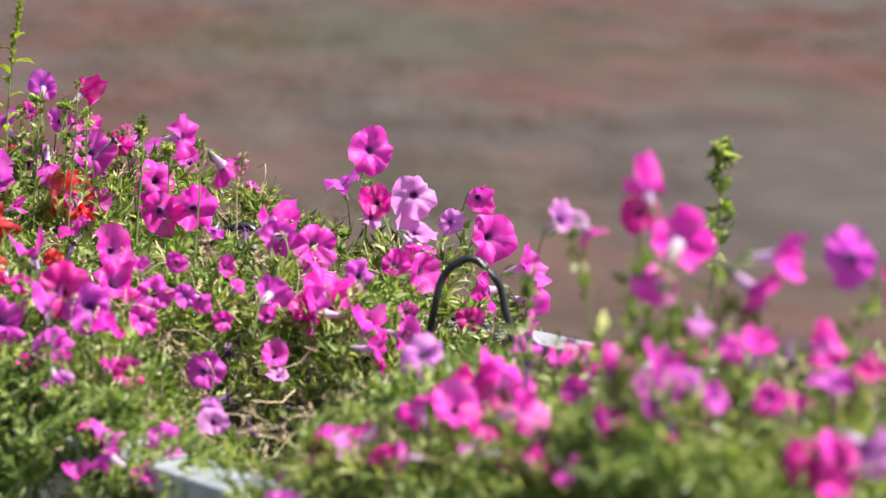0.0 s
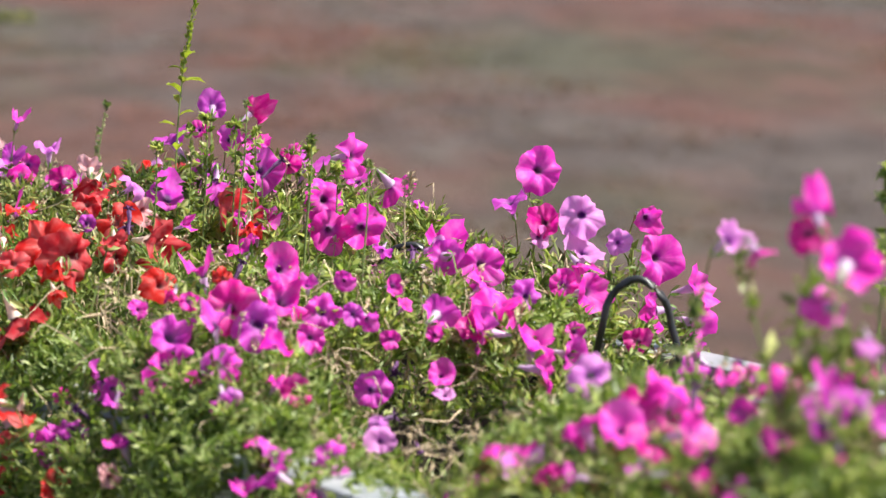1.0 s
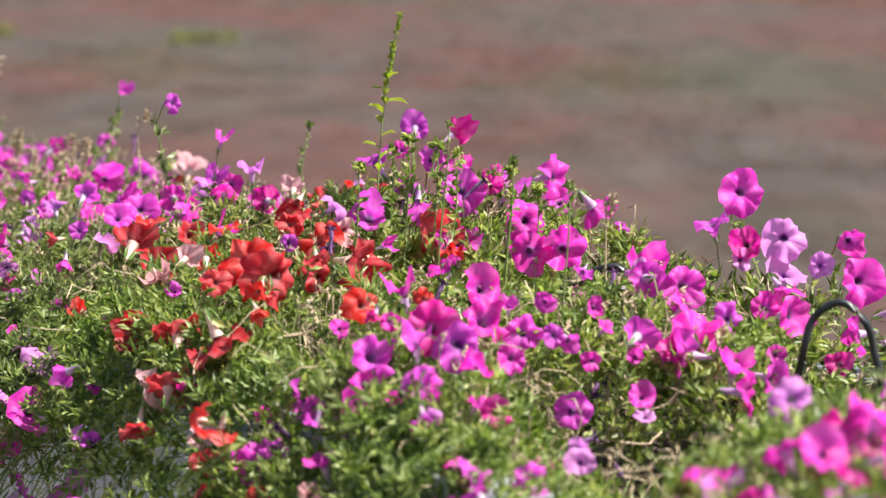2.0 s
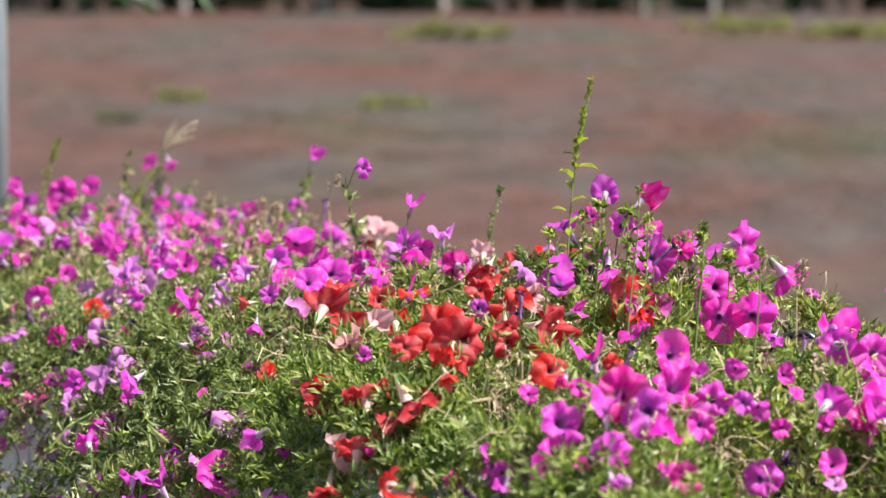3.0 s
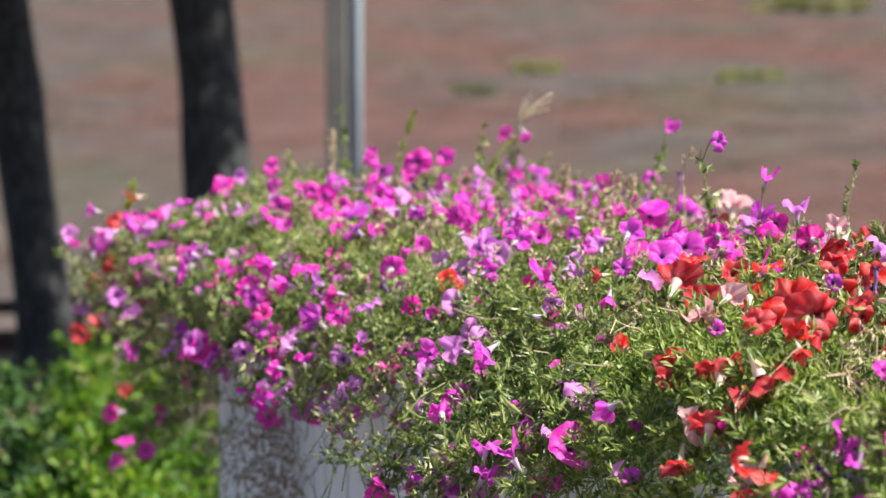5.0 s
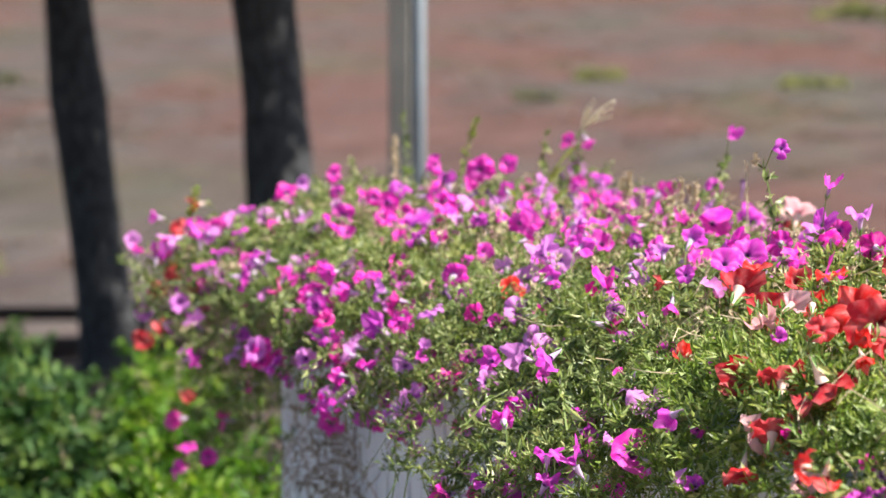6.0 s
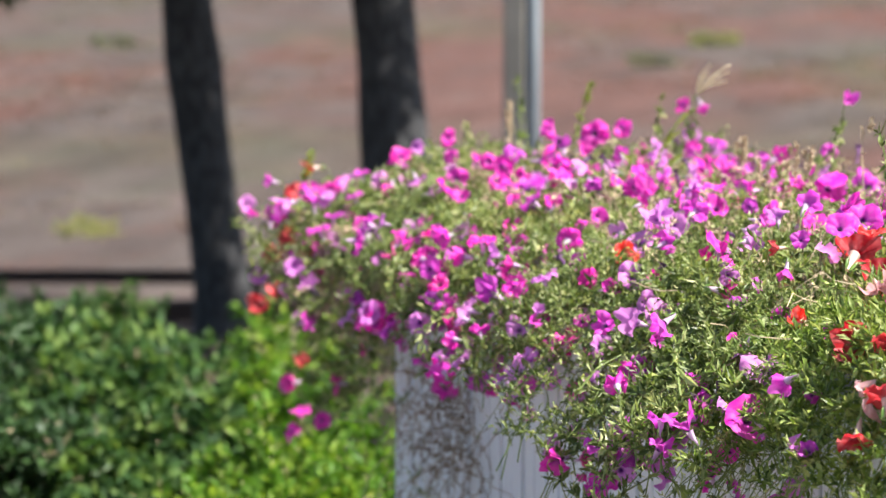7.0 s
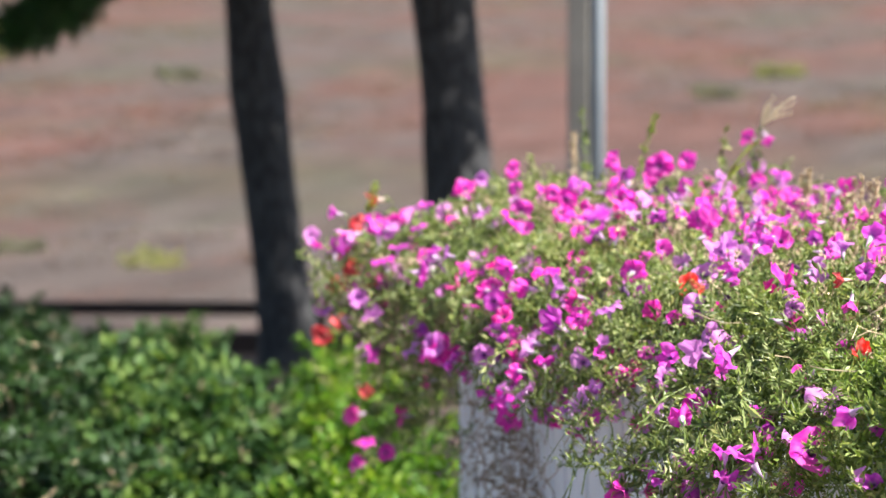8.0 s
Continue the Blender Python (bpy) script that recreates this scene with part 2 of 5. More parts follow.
# ---- helpers for meshes ----
def part(name, bm, material, parent, label=""):
    """Links a bmesh as one mesh object under a thing or a part."""
    me = bpy.data.meshes.new(name)
    bm.to_mesh(me)
    bm.free()
    me.materials.append(material)
    ob = new(name, me)
    ob.parent = parent
    if label:
        tagged(ob, label)
    return ob


def mesh_of(name, verts, faces, material, smooth=False):
    me = bpy.data.meshes.new(name)
    me.from_pydata(verts, [], faces)
    me.materials.append(material)
    if smooth:
        me.polygons.foreach_set("use_smooth", [True] * len(me.polygons))
    me.update()
    return me


def base(name, x, y, z, label, category, group="", turn=0.0):
    ob = new(name)
    ob.empty_display_size = 0.1
    ob.matrix_world = pose(x, y, z, 0, 0, turn)
    return tagged(ob, label, category, group)


def box(bm, x0, x1, y0, y1, z0, z1, bevel=0.0):
    made = bmesh.ops.create_cube(bm, size=1.0, matrix=Matrix.LocRotScale(((x0 + x1) / 2, (y0 + y1) / 2, (z0 + z1) / 2), None, (x1 - x0, y1 - y0, z1 - z0)))
    if bevel:
        edges = list({e for v in made["verts"] for e in v.link_edges})
        bmesh.ops.bevel(bm, geom=edges, offset=bevel, segments=2, affect="EDGES", profile=0.6)


class Soup:
    """Collects many small pieces into one mesh."""

    def __init__(self):
        self.v, self.f = [], []

    def tube(self, points, r0, r1, sides=4):
        k, last = len(self.v), len(points) - 1
        for i, p in enumerate(points):
            a, b = points[max(0, i - 1)], points[min(last, i + 1)]
            d = (Vector(b) - Vector(a)).normalized()
            s = d.orthogonal().normalized()
            t = d.cross(s)
            r = r0 + (r1 - r0) * i / last
            for j in range(sides):
                w = 2 * math.pi * j / sides
                self.v.append(tuple(Vector(p) + (s * math.cos(w) + t * math.sin(w)) * r))
        for i in range(last):
            for j in range(sides):
                q = (j + 1) % sides
                self.f.append((k + i * sides + j, k + i * sides + q, k + (i + 1) * sides + q, k + (i + 1) * sides + j))
        self.f.append(tuple(k + last * sides + j for j in range(sides)))
        self.f.append(tuple(k + j for j in reversed(range(sides))))

    def leaf(self, at, way, up, length, width, fold=0.25, curl=0.15):
        """A folded, pointed leaf with a keel."""
        k = len(self.v)
        side = way.cross(up)
        if side.length < 1e-4:
            side = way.orthogonal()
        side.normalize()
        rise = side.cross(way).normalized()
        for along, out, lift in ((0, 0, 0), (0.38, 0.5, fold), (0.42, 0, 0), (0.38, -0.5, fold), (0.75, 0.33, fold * 0.5), (0.75, 0, -curl * 0.4), (0.75, -0.33, fold * 0.5), (1, 0, -curl)):
            p = at + way * (length * along) + side * (width * out) + rise * (width * lift if out else length * lift)
            self.v.append((p.x, p.y, p.z))
        self.f += [(k, k + 1, k + 2), (k, k + 2, k + 3), (k + 1, k + 4, k + 5, k + 2), (k + 2, k + 5, k + 6, k + 3), (k + 4, k + 7, k + 5), (k + 5, k + 7, k + 6)]

    def sliver(self, at, way, up, length, width, fold=0.3, curl=0.2):
        """A small folded leaf: two sides that meet in a keel."""
        k = len(self.v)
        side = way.cross(up)
        if side.length < 1e-4:
            side = way.orthogonal()
        side.normalize()
        rise = side.cross(way).normalized()
        mid = at + way * (length * 0.46)
        tip = at + way * length - rise * (length * curl)
        a, b = mid + side * (width * 0.5) + rise * (width * fold), mid - side * (width * 0.5) + rise * (width * fold)
        self.v += [tuple(at), tuple(a), tuple(mid), tuple(b), tuple(tip)]
        self.f += [(k, k + 1, k + 2), (k, k + 2, k + 3), (k + 1, k + 4, k + 2), (k + 2, k + 4, k + 3)]

    def needle(self, at, way, length, width):
        """A flat needle or blade of one face."""
        k = len(self.v)
        side = way.orthogonal().normalized() * (width * 0.5)
        mid = at + way * (length * 0.5)
        self.v += [tuple(at), tuple(mid + side), tuple(at + way * length), tuple(mid - side)]
        self.f.append((k, k + 1, k + 2, k + 3))

    def under(self, name, material, parent, label="", smooth=False, kind=""):
        ob = new(name, mesh_of(name, self.v, self.f, material, smooth))
        ob.parent = parent
        inverse = parent.matrix_world.inverted() if parent else Matrix()
        ob.data.transform(inverse)
        return tagged(ob, label, kind=kind)


def at_plan(u, n):
    return E_U[0] * u + E_N[0] * n, E_U[1] * u + E_N[1] * n


def any_way(rng, up=0.0):
    v = Vector((rng.gauss(0, 1), rng.gauss(0, 1), rng.gauss(0, 1) + up))
    return v.normalized() if v.length > 1e-3 else Vector((0, 0, 1))


# ---- ground ----
def ground_z(x, y):
    d = math.hypot(x, y)
    for (d0, z0), (d1, z1) in (((0, 0), (11.5, 0)), ((11.5, 0), (18.5, -0.42)), ((18.5, -0.42), (21, -0.68)), ((21, -0.68), (27, -0.8))):
        if d <= d1 and y > 0:
            return z0 + (z1 - z0) * (d - d0) / (d1 - d0)
    return -0.8 if y > 0 else 0.0


def build_ground():
    steps = [-600, -200, -60, -20, 0, 5, 9, 11.5] + [11.5 + 0.7 * k for k in range(1, 24)] + [29, 31, 34, 37, 41, 46, 52, 60, 70, 82, 96, 112, 130, 150, 175, 220, 400, 900, 2500]
    sides = [-2500, -900, -300, -150, -80] + [-50 + 2.5 * k for k in range(41)] + [80, 150, 300, 900, 2500]
    verts, faces = [], []
    for y in steps:
        for x in sides:
            wave = 0.05 * noise.noise((x * 0.35, y * 0.35, 3.1)) if 20 < y < 160 else 0.0
            verts.append((x, y, ground_z(x, y) + wave))
    w = len(sides)
    for i in range(len(steps) - 1):
        for j in range(w - 1):
            faces.append((i * w + j, i * w + j + 1, (i + 1) * w + j + 1, (i + 1) * w + j))
    me = mesh_of("ground", verts, faces, FIELD, True)
    ob = new("ground", me)
    tagged(ob, "reddish brown salt marsh ground with grey mud and green patches", "ground", kind="structure")


build_ground()


# ---- planter ----
def build_planter():
    ang = math.degrees(math.atan2(E_U[1], E_U[0]))
    x, y = at_plan(BOX_U0, BOX_N0)
    planter = base("planter", x, y, 0, "long white painted wooden planter box with upright boards", "planter", turn=ang)
    # in its own axes x runs along the box, y to the near side (negative n)
    length, width = BOX_U1 - BOX_U0, BOX_N1 - BOX_N0
    rng = random.Random(5)

    def wall(name, x0, x1, y0, y1, along_x):
        board, at, first = 0.09, 0.0, None
        span = (x1 - x0) if along_x else (y1 - y0)
        count = max(1, round(span / board))
        step = span / count
        for k in range(count):
            bm = bmesh.new()
            jut = rng.uniform(-0.002, 0.002)
            a, b = (k + 0.10) * step, (k + 0.90) * step
            if along_x:
                box(bm, x0 + a, x0 + b, y0 + jut, y1 + jut, 0.02, RIM_Z - 0.035, 0.004)
            else:
                box(bm, x0 + jut, x1 + jut, y0 + a, y0 + b, 0.02, RIM_Z - 0.035, 0.004)
            part("board", bm, WHITE, planter)

    wall("front", 0, length, 0, 0.022, True)
    wall("back", 0, length, -width - 0.022, -width, True)
    wall("end", length, length + 0.022, -width, 0, False)
    wall("end", -0.022, 0, -width, 0, False)
    for x0, x1, y0, y1 in ((-0.05, length + 0.05, -0.03, 0.05), (-0.05, length + 0.05, -width - 0.05, -width + 0.03), (length - 0.03, length + 0.05, -width + 0.032, -0.032), (-0.05, 0.03, -width + 0.032, -0.032)):
        bm = bmesh.new()
        box(bm, x0, x1, y0, y1, RIM_Z - 0.033, RIM_Z, 0.006)
        part("rim", bm, RIM_PAINT, planter, "white rim board greyed in its colour for plant shade")
    bm = bmesh.new()
    bmesh.ops.create_grid(bm, x_segments=90, y_segments=14, size=0.5, matrix=Matrix.LocRotScale((length / 2, -width / 2, SOIL_Z - 0.03), None, (length - 0.02, width - 0.02, 1)))
    for v in bm.verts:
        v.co.z += 0.025 * noise.noise(v.co * 6.0) + 0.012 * noise.noise(v.co * 25.0)
    part("soil", bm, SOIL, planter, "dark brown crumbly potting soil")
    bm = bmesh.new()
    box(bm, 0.001, length - 0.001, -width + 0.001, -0.001, 0.03, SOIL_Z - 0.09)
    part("soil_body", bm, SOIL, planter)


build_planter()


# ---- petunias ----


def petal_mesh(name, material, seed, open_r=0.031, cup=0.012, droop=0.006, ruffle=0.004, fold=0.0):
    rng = random.Random(seed)
    seg, rings = 30, (0.13, 0.22, 0.38, 0.6, 0.82, 1.0)
    notch, curl, side = rng.uniform(0.05, 0.12), rng.choice((-0.5, -0.25, 0.0, 0.3, 0.55)), rng.uniform(0, 6.3)
    p1, p2, amp = rng.uniform(0, 6.3), rng.uniform(0, 6.3), [rng.uniform(0.82, 1.14) for _ in range(5)]
    verts, faces = [], []
    for q in rings:
        for j in range(seg):
            w = 2 * math.pi * j / seg
            lobe = abs(math.cos(2.5 * w)) ** 0.55
            r = open_r * q * (1 - notch * (1 - lobe) * q * q) * (1 + (amp[int((w * 2.5 / math.pi + 0.5)) % 5] - 1) * q)
            z = -cup * (1 - q) ** 2.2 - droop * q ** 3
            z += ruffle * q * q * (math.sin(5 * w + p1) * 0.7 + math.sin(8 * w + p2) * 0.45)
            z -= 0.003 * q * (1 - lobe)
            z += fold * abs(math.sin(w + p1)) ** 2 * r
            wob = noise.noise((math.cos(w) * 2.2 + seed, math.sin(w) * 2.2, q * 1.5))
            z += 0.018 * q * q * wob + curl * open_r * max(0.0, math.cos(w - side)) ** 2 * q * q
            r *= 1 + 0.12 * q * noise.noise((math.cos(w) * 5, math.sin(w) * 5 + seed, 0.3))
            verts.append((r * math.cos(w), r * math.sin(w), z))
    for i in range(len(rings) - 1):
        for j in range(seg):
            k = (j + 1) % seg
            faces.append((i * seg + j, i * seg + k, (i + 1) * seg + k, (i + 1) * seg + j))
    # the floor of the throat
    verts.append((0, 0, -cup - 0.004))
    faces += [(len(verts) - 1, (j + 1) % seg, j) for j in range(seg)]
    return mesh_of(name, verts, faces, material, True)


def tube_mesh(name, material):
    verts, faces, seg = [], [], 10
    prof = ((0.0080, -0.0135), (0.0066, -0.0165), (0.0056, -0.0210), (0.0044, -0.0290), (0.0032, -0.0380), (0.0027, -0.0440))
    for r, z in prof:
        for j in range(seg):
            w = 2 * math.pi * j / seg
            verts.append((r * math.cos(w), r * math.sin(w), z))
    for i in range(len(prof) - 1):
        for j in range(seg):
            k = (j + 1) % seg
            faces.append((i * seg + j, (i + 1) * seg + j, (i + 1) * seg + k, i * seg + k))
    return mesh_of(name, verts, faces, material, True)


def calyx_mesh():
    s = Soup()
    for j in range(5):
        w = 2 * math.pi * j / 5
        out = Vector((math.cos(w), math.sin(w), 0))
        s.leaf(Vector((0, 0, -0.047)) + out * 0.0020, (out * 0.55 + Vector((0, 0, 1))).normalized(), out, 0.020, 0.0050, 0.1, 0.1)
    return mesh_of("calyx", s.v, s.f, CALYX)


BLOOMS = {}
for colour, material in PETALS.items():
    BLOOMS[colour] = [petal_mesh("flower", material, 11 + k, 0.031 * s, c, d, f * (1.4 if colour in ("red", "orange", "blush") else 1.0), fold) for k, (s, c, d, f, fold) in enumerate((
        (1.0, 0.017, 0.004, 0.003, 0.0), (1.05, 0.018, 0.007, 0.0045, 0.0), (0.95, 0.019, 0.001, 0.003, 0.25),
        (1.1, 0.016, 0.009, 0.006, 0.0), (0.9, 0.021, -0.005, 0.004, 0.0), (1.0, 0.018, 0.005, 0.006, -0.45), (0.92, 0.020, 0.008, 0.005, 0.5),
        (1.0, 0.019, 0.011, 0.005, -0.25), (0.97, 0.020, -0.002, 0.007, 0.8), (1.06, 0.017, 0.006, 0.008, 0.1),
        (0.94, 0.018, 0.004, 0.008, 1.1), (1.04, 0.019, 0.010, 0.007, -0.6), (0.88, 0.022, -0.008, 0.006, 0.3), (1.0, 0.016, 0.012, 0.009, 0.0)))]
TUBES = {c: tube_mesh("tube", TUBE_RED if c in ("red", "orange", "blush") else TUBE_PALE) for c in PETALS}
CALYX_MESH = calyx_mesh()
PLANTS = []


def new_plant(u, n, colours, label):
    x, y = at_plan(u, n)
    ob = base("petunia", x, y, SOIL_Z - 0.03, label, "flower", "petunias in the planter")
    PLANTS.append({"ob": ob, "u": u, "n": n, "colours": colours, "leaves": Soup(), "stems": Soup(), "dry": Soup(), "dead": Soup()})


def nearest_plant(x, y, colour=None):
    best = min(PLANTS, key=lambda p: (p["ob"].location.x - x) ** 2 + (p["ob"].location.y - y) ** 2 + (0.12 if colour and colour not in p["colours"] else 0))
    return best


PLACED = []


def bloom(x, y, z, colour, face, tilt, size=1.0, kind=None):
    """A flower whose heart is at x, y, z. face: the way it looks, degrees clockwise from +y; tilt: degrees above the level."""
    rng = random.Random(len(PLACED) * 7 + 3)
    plant = nearest_plant(x, y, colour)
    way = Vector((math.sin(radians(face)) * math.cos(radians(tilt)), math.cos(radians(face)) * math.cos(radians(tilt)), math.sin(radians(tilt))))
    meshes = BLOOMS[colour]
    ob = new("flower", meshes[rng.randrange(len(meshes)) if kind is None else kind])
    turn = way.to_track_quat("Z", "Y").to_matrix().to_4x4() @ Matrix.Rotation(rng.uniform(0, 6.28), 4, "Z")
    m = Matrix.Translation((x, y, z)) @ turn @ Matrix.Diagonal((size, size, size, 1))
    ob.parent = plant["ob"]
    ob.matrix_parent_inverse = Matrix()
    ob.matrix_basis = plant["ob"].matrix_world.inverted() @ m
    for name, mesh in (("tube", TUBES[colour]), ("calyx", CALYX_MESH)):
        o = new(name, mesh)
        o.parent = ob
    foot = Vector((x, y, z)) - way * 0.046 * size
    knee = foot - way * 0.02 - Vector((0, 0, 0.035))
    u, n = x * E_U[0] + y * E_U[1], x * E_N[0] + y * E_N[1]
    root_z = min(z - rng.uniform(0.10, 0.16), max(SOIL_Z, canopy_z(u, n) - 0.05))
    root = Vector((x + rng.uniform(-0.05, 0.05), y + rng.uniform(-0.05, 0.05), max(0.75, root_z)))
    hangs = n < 1.93 and z < canopy_z(u, n) + 0.02
    if hangs:
        # a flower that hangs over the rim on a shoot from above
        rx, ry = at_plan(min(8.4, u + rng.uniform(-0.04, 0.04)), 1.95 if u < 8.25 else n)
        root = Vector((rx, ry, min(1.17, z + rng.uniform(0.08, 0.2))))
        knee = foot - way * 0.015 + Vector((0, 0, 0.012))
    bend = root.lerp(knee, 0.5) + Vector((rng.uniform(-0.015, 0.015), rng.uniform(-0.015, 0.015), 0.01))
    plant["stems"].tube([root, bend, knee, foot], 0.0022, 0.0014, 4)
    for k in range(int((knee - root).length / (0.0048 if not hangs else 0.008))):
        t = rng.random() ** 0.8
        p = root.lerp(bend, 2 * t) if t < 0.5 else bend.lerp(knee, 2 * t - 1)
        p = p + any_way(rng) * 0.010 * (1.3 - t)
        ln = rng.uniform(0.015, 0.036) * (1.1 - 0.3 * t)
        plant["leaves"].sliver(p, any_way(rng, 0.8), any_way(rng), ln, ln * rng.uniform(0.28, 0.42), 0.25, 0.15)
    PLACED.append((x, y, z))
    return ob


for k in range(11):
    u = 2.3 + 0.57 * k
    for row, n in enumerate((2.17, 2.64)):
        red = (u > 4.3 and u < 5.3 and row == 0) or (u > 5.0 and u < 5.8 and row == 1)
        if red:
            new_plant(u, n, ("red", "orange", "blush"), "petunia plant with scarlet red flowers and fresh green leaves")
        elif k % 3 == 1:
            new_plant(u, n, ("violet", "lilac", "magenta"), "petunia plant with violet flowers and pale green sprawling stems")
        else:
            new_plant(u, n, ("magenta", "violet", "crimson"), "petunia plant with magenta flowers and sprawling green stems")


def shoot(plant, rng, start, mid, end, leaves, leaf_len, bare=0.0):
    pts = []
    for k in range(7):
        t = k / 6
        pts.append(start * (1 - t) ** 2 + mid * 2 * t * (1 - t) + end * t * t)
    sway = any_way(rng) * 0.012
    line = [tuple(p + sway * math.sin(k * 2.1)) for k, p in enumerate(pts)]
    (plant["dry"] if rng.random() < bare else plant["stems"]).tube(line, 0.0014, 0.0007, 3)
    for k in range(leaves):
        t = 0.22 + 0.78 * (k + rng.random() * 0.6) / leaves
        p = start * (1 - t) ** 2 + mid * 2 * t * (1 - t) + end * t * t
        d = ((mid - start) * (1 - t) + (end - mid) * t).normalized()
        out = d.cross(any_way(rng)).normalized()
        way = (out * 1.0 + d * rng.uniform(0.2, 0.9) + Vector((0, 0, 0.35))).normalized()
        ln = leaf_len * rng.uniform(0.55, 1.15) * (1.1 - 0.5 * max(0, t - 0.6))
        plant["leaves"].sliver(p, way, d, ln, ln * rng.uniform(0.26, 0.42), rng.uniform(0.1, 0.4), rng.uniform(0.0, 0.3))


def spray(plant, rng, at, size, tips, leaf):
    """A bushy shoot end: a few tips that spread from one stem, each with narrow leaves that radiate towards its end."""
    foot = at - Vector((rng.gauss(0, 0.02), rng.gauss(0, 0.02), size * 1.6))
    plant["stems"].tube([tuple(foot), tuple(foot.lerp(at, 0.5) + any_way(rng) * 0.006), tuple(at)], 0.0016, 0.0012, 3)
    for k in range(tips):
        w = 2 * math.pi * (k + rng.random() * 0.7) / tips
        out = Vector((math.cos(w), math.sin(w), rng.uniform(0.25, 1.3))).normalized()
        end = at + out * size * rng.uniform(0.6, 1.1)
        mid = at.lerp(end, 0.5) - Vector((0, 0, 0.1 * size))
        plant["stems"].tube([tuple(at), tuple(mid), tuple(end)], 0.0011, 0.0007, 3)
        for j in range(9):
            t = (j + rng.random()) / 9
            p = at.lerp(mid, 2 * t) if t < 0.5 else mid.lerp(end, 2 * t - 1)
            way = (out * (0.35 + 0.9 * t) + any_way(rng) * 0.85).normalized()
            ln = leaf * rng.uniform(0.6, 1.15) * (1.05 - 0.35 * t)
            plant["leaves"].sliver(p, way, any_way(rng, 0.5), ln, ln * rng.uniform(0.22, 0.36), rng.uniform(0.1, 0.4), rng.uniform(0.0, 0.3))


def hollow(u, n):
    """True in the bare gaps of the planting."""
    return max(bump(u, n, 3.95, 2.12, 0.20, 0.13, 1.0), bump(u, n, 3.66, 1.96, 0.12, 0.10, 1.0), bump(u, n, 4.22, 2.28, 0.20, 0.14, 1.0), bump(u, n, 4.10, 2.82, 0.42, 0.2, 0.9)) > 0.4


def fill_foliage(shoots, sprays):
    rng = random.Random(21)
    for plant in PLANTS:
        u0, n0 = plant["u"], plant["n"]
        fine = u0 > 6.0
        for k in range(sprays if not fine else int(sprays * 1.35)):
            u, n = u0 + rng.uniform(-0.33, 0.33), n0 + rng.uniform(-0.29, 0.29)
            if n < 1.80 or n > 2.98 or u > 8.5 or (hollow(u, n) and rng.random() < 0.9):
                continue
            x, y = at_plan(u, n)
            lift = 0.05 * noise.noise((x * 7.0, y * 7.0, 2.0)) + rng.uniform(-0.05, 0.012)
            size = rng.uniform(0.035, 0.060) if not fine else rng.uniform(0.028, 0.048)
            spray(plant, rng, Vector((x, y, canopy_z(u, n) - 0.6 * size + lift)), size, rng.randint(4, 6), 0.030 if not fine else 0.019)
        for k in range(shoots):
            u, n = u0 + rng.uniform(-0.33, 0.33), n0 + rng.uniform(-0.27, 0.27)
            u, n = min(max(u, BOX_U0 + 0.05), BOX_U1 - 0.03), min(max(n, BOX_N0 + 0.04), BOX_N1 - 0.04)
            if hollow(u, n) and rng.random() < 0.85:
                continue
            x, y = at_plan(u, n)
            start = Vector((x, y, SOIL_Z - 0.03))
            du, dn = rng.gauss(0, 0.08), rng.gauss(0, 0.08)
            ex, ey = at_plan(u + du, n + dn)
            end = Vector((ex, ey, SOIL_Z + (canopy_z(u + du, n + dn) - SOIL_Z) * rng.uniform(0.25, 0.9)))
            mid = start.lerp(end, 0.5) + Vector((rng.gauss(0, 0.04), rng.gauss(0, 0.04), 0.02))
            shoot(plant, rng, start, mid, end, rng.randint(22, 34) if fine else rng.randint(16, 26), 0.019 if fine else 0.031, 0.16)
        for k in range(32 if u0 < 6.0 else 95 if u0 < 7.8 else 50):
            # dried seed cups and leaf tips on top
            u, n = u0 + rng.uniform(-0.3, 0.3), n0 + rng.uniform(-0.25, 0.25)
            x, y = at_plan(u, n)
            p = Vector((x, y, canopy_z(u, n) + rng.uniform(-0.03, 0.025)))
            plant["dry"].tube([tuple(p - Vector((0, 0, 0.07))), tuple(p - Vector((0.004, 0, 0.03))), tuple(p)], 0.0012, 0.0009, 3)
            for j in range(6):
                plant["dry"].sliver(p + any_way(rng) * 0.005, any_way(rng, 0.7), any_way(rng), rng.uniform(0.009, 0.017), 0.005, 0.4, 0.3)
        for k in range(100 if u0 < 5.0 else 50 if u0 < 7.0 else 60):
            # bare dry stems that sprawl among the leaves
            u, n = u0 + rng.uniform(-0.3, 0.3), n0 + rng.uniform(-0.25, 0.25)
            x, y = at_plan(u, n)
            p, pts = Vector((x, y, canopy_z(u, n) - rng.uniform(0.045, 0.13))), []
            d = any_way(rng)
            for j in range(7):
                pts.append(tuple(p))
                d = (d + any_way(rng) * 0.6 + Vector((0, 0, -0.05 * j + 0.1))).normalized()
                if p.z > canopy_z(u, n) - 0.01:
                    d.z = -abs(d.z)
                p = p + d * 0.028
            plant["dry"].tube(pts, 0.0014, 0.0009, 3)


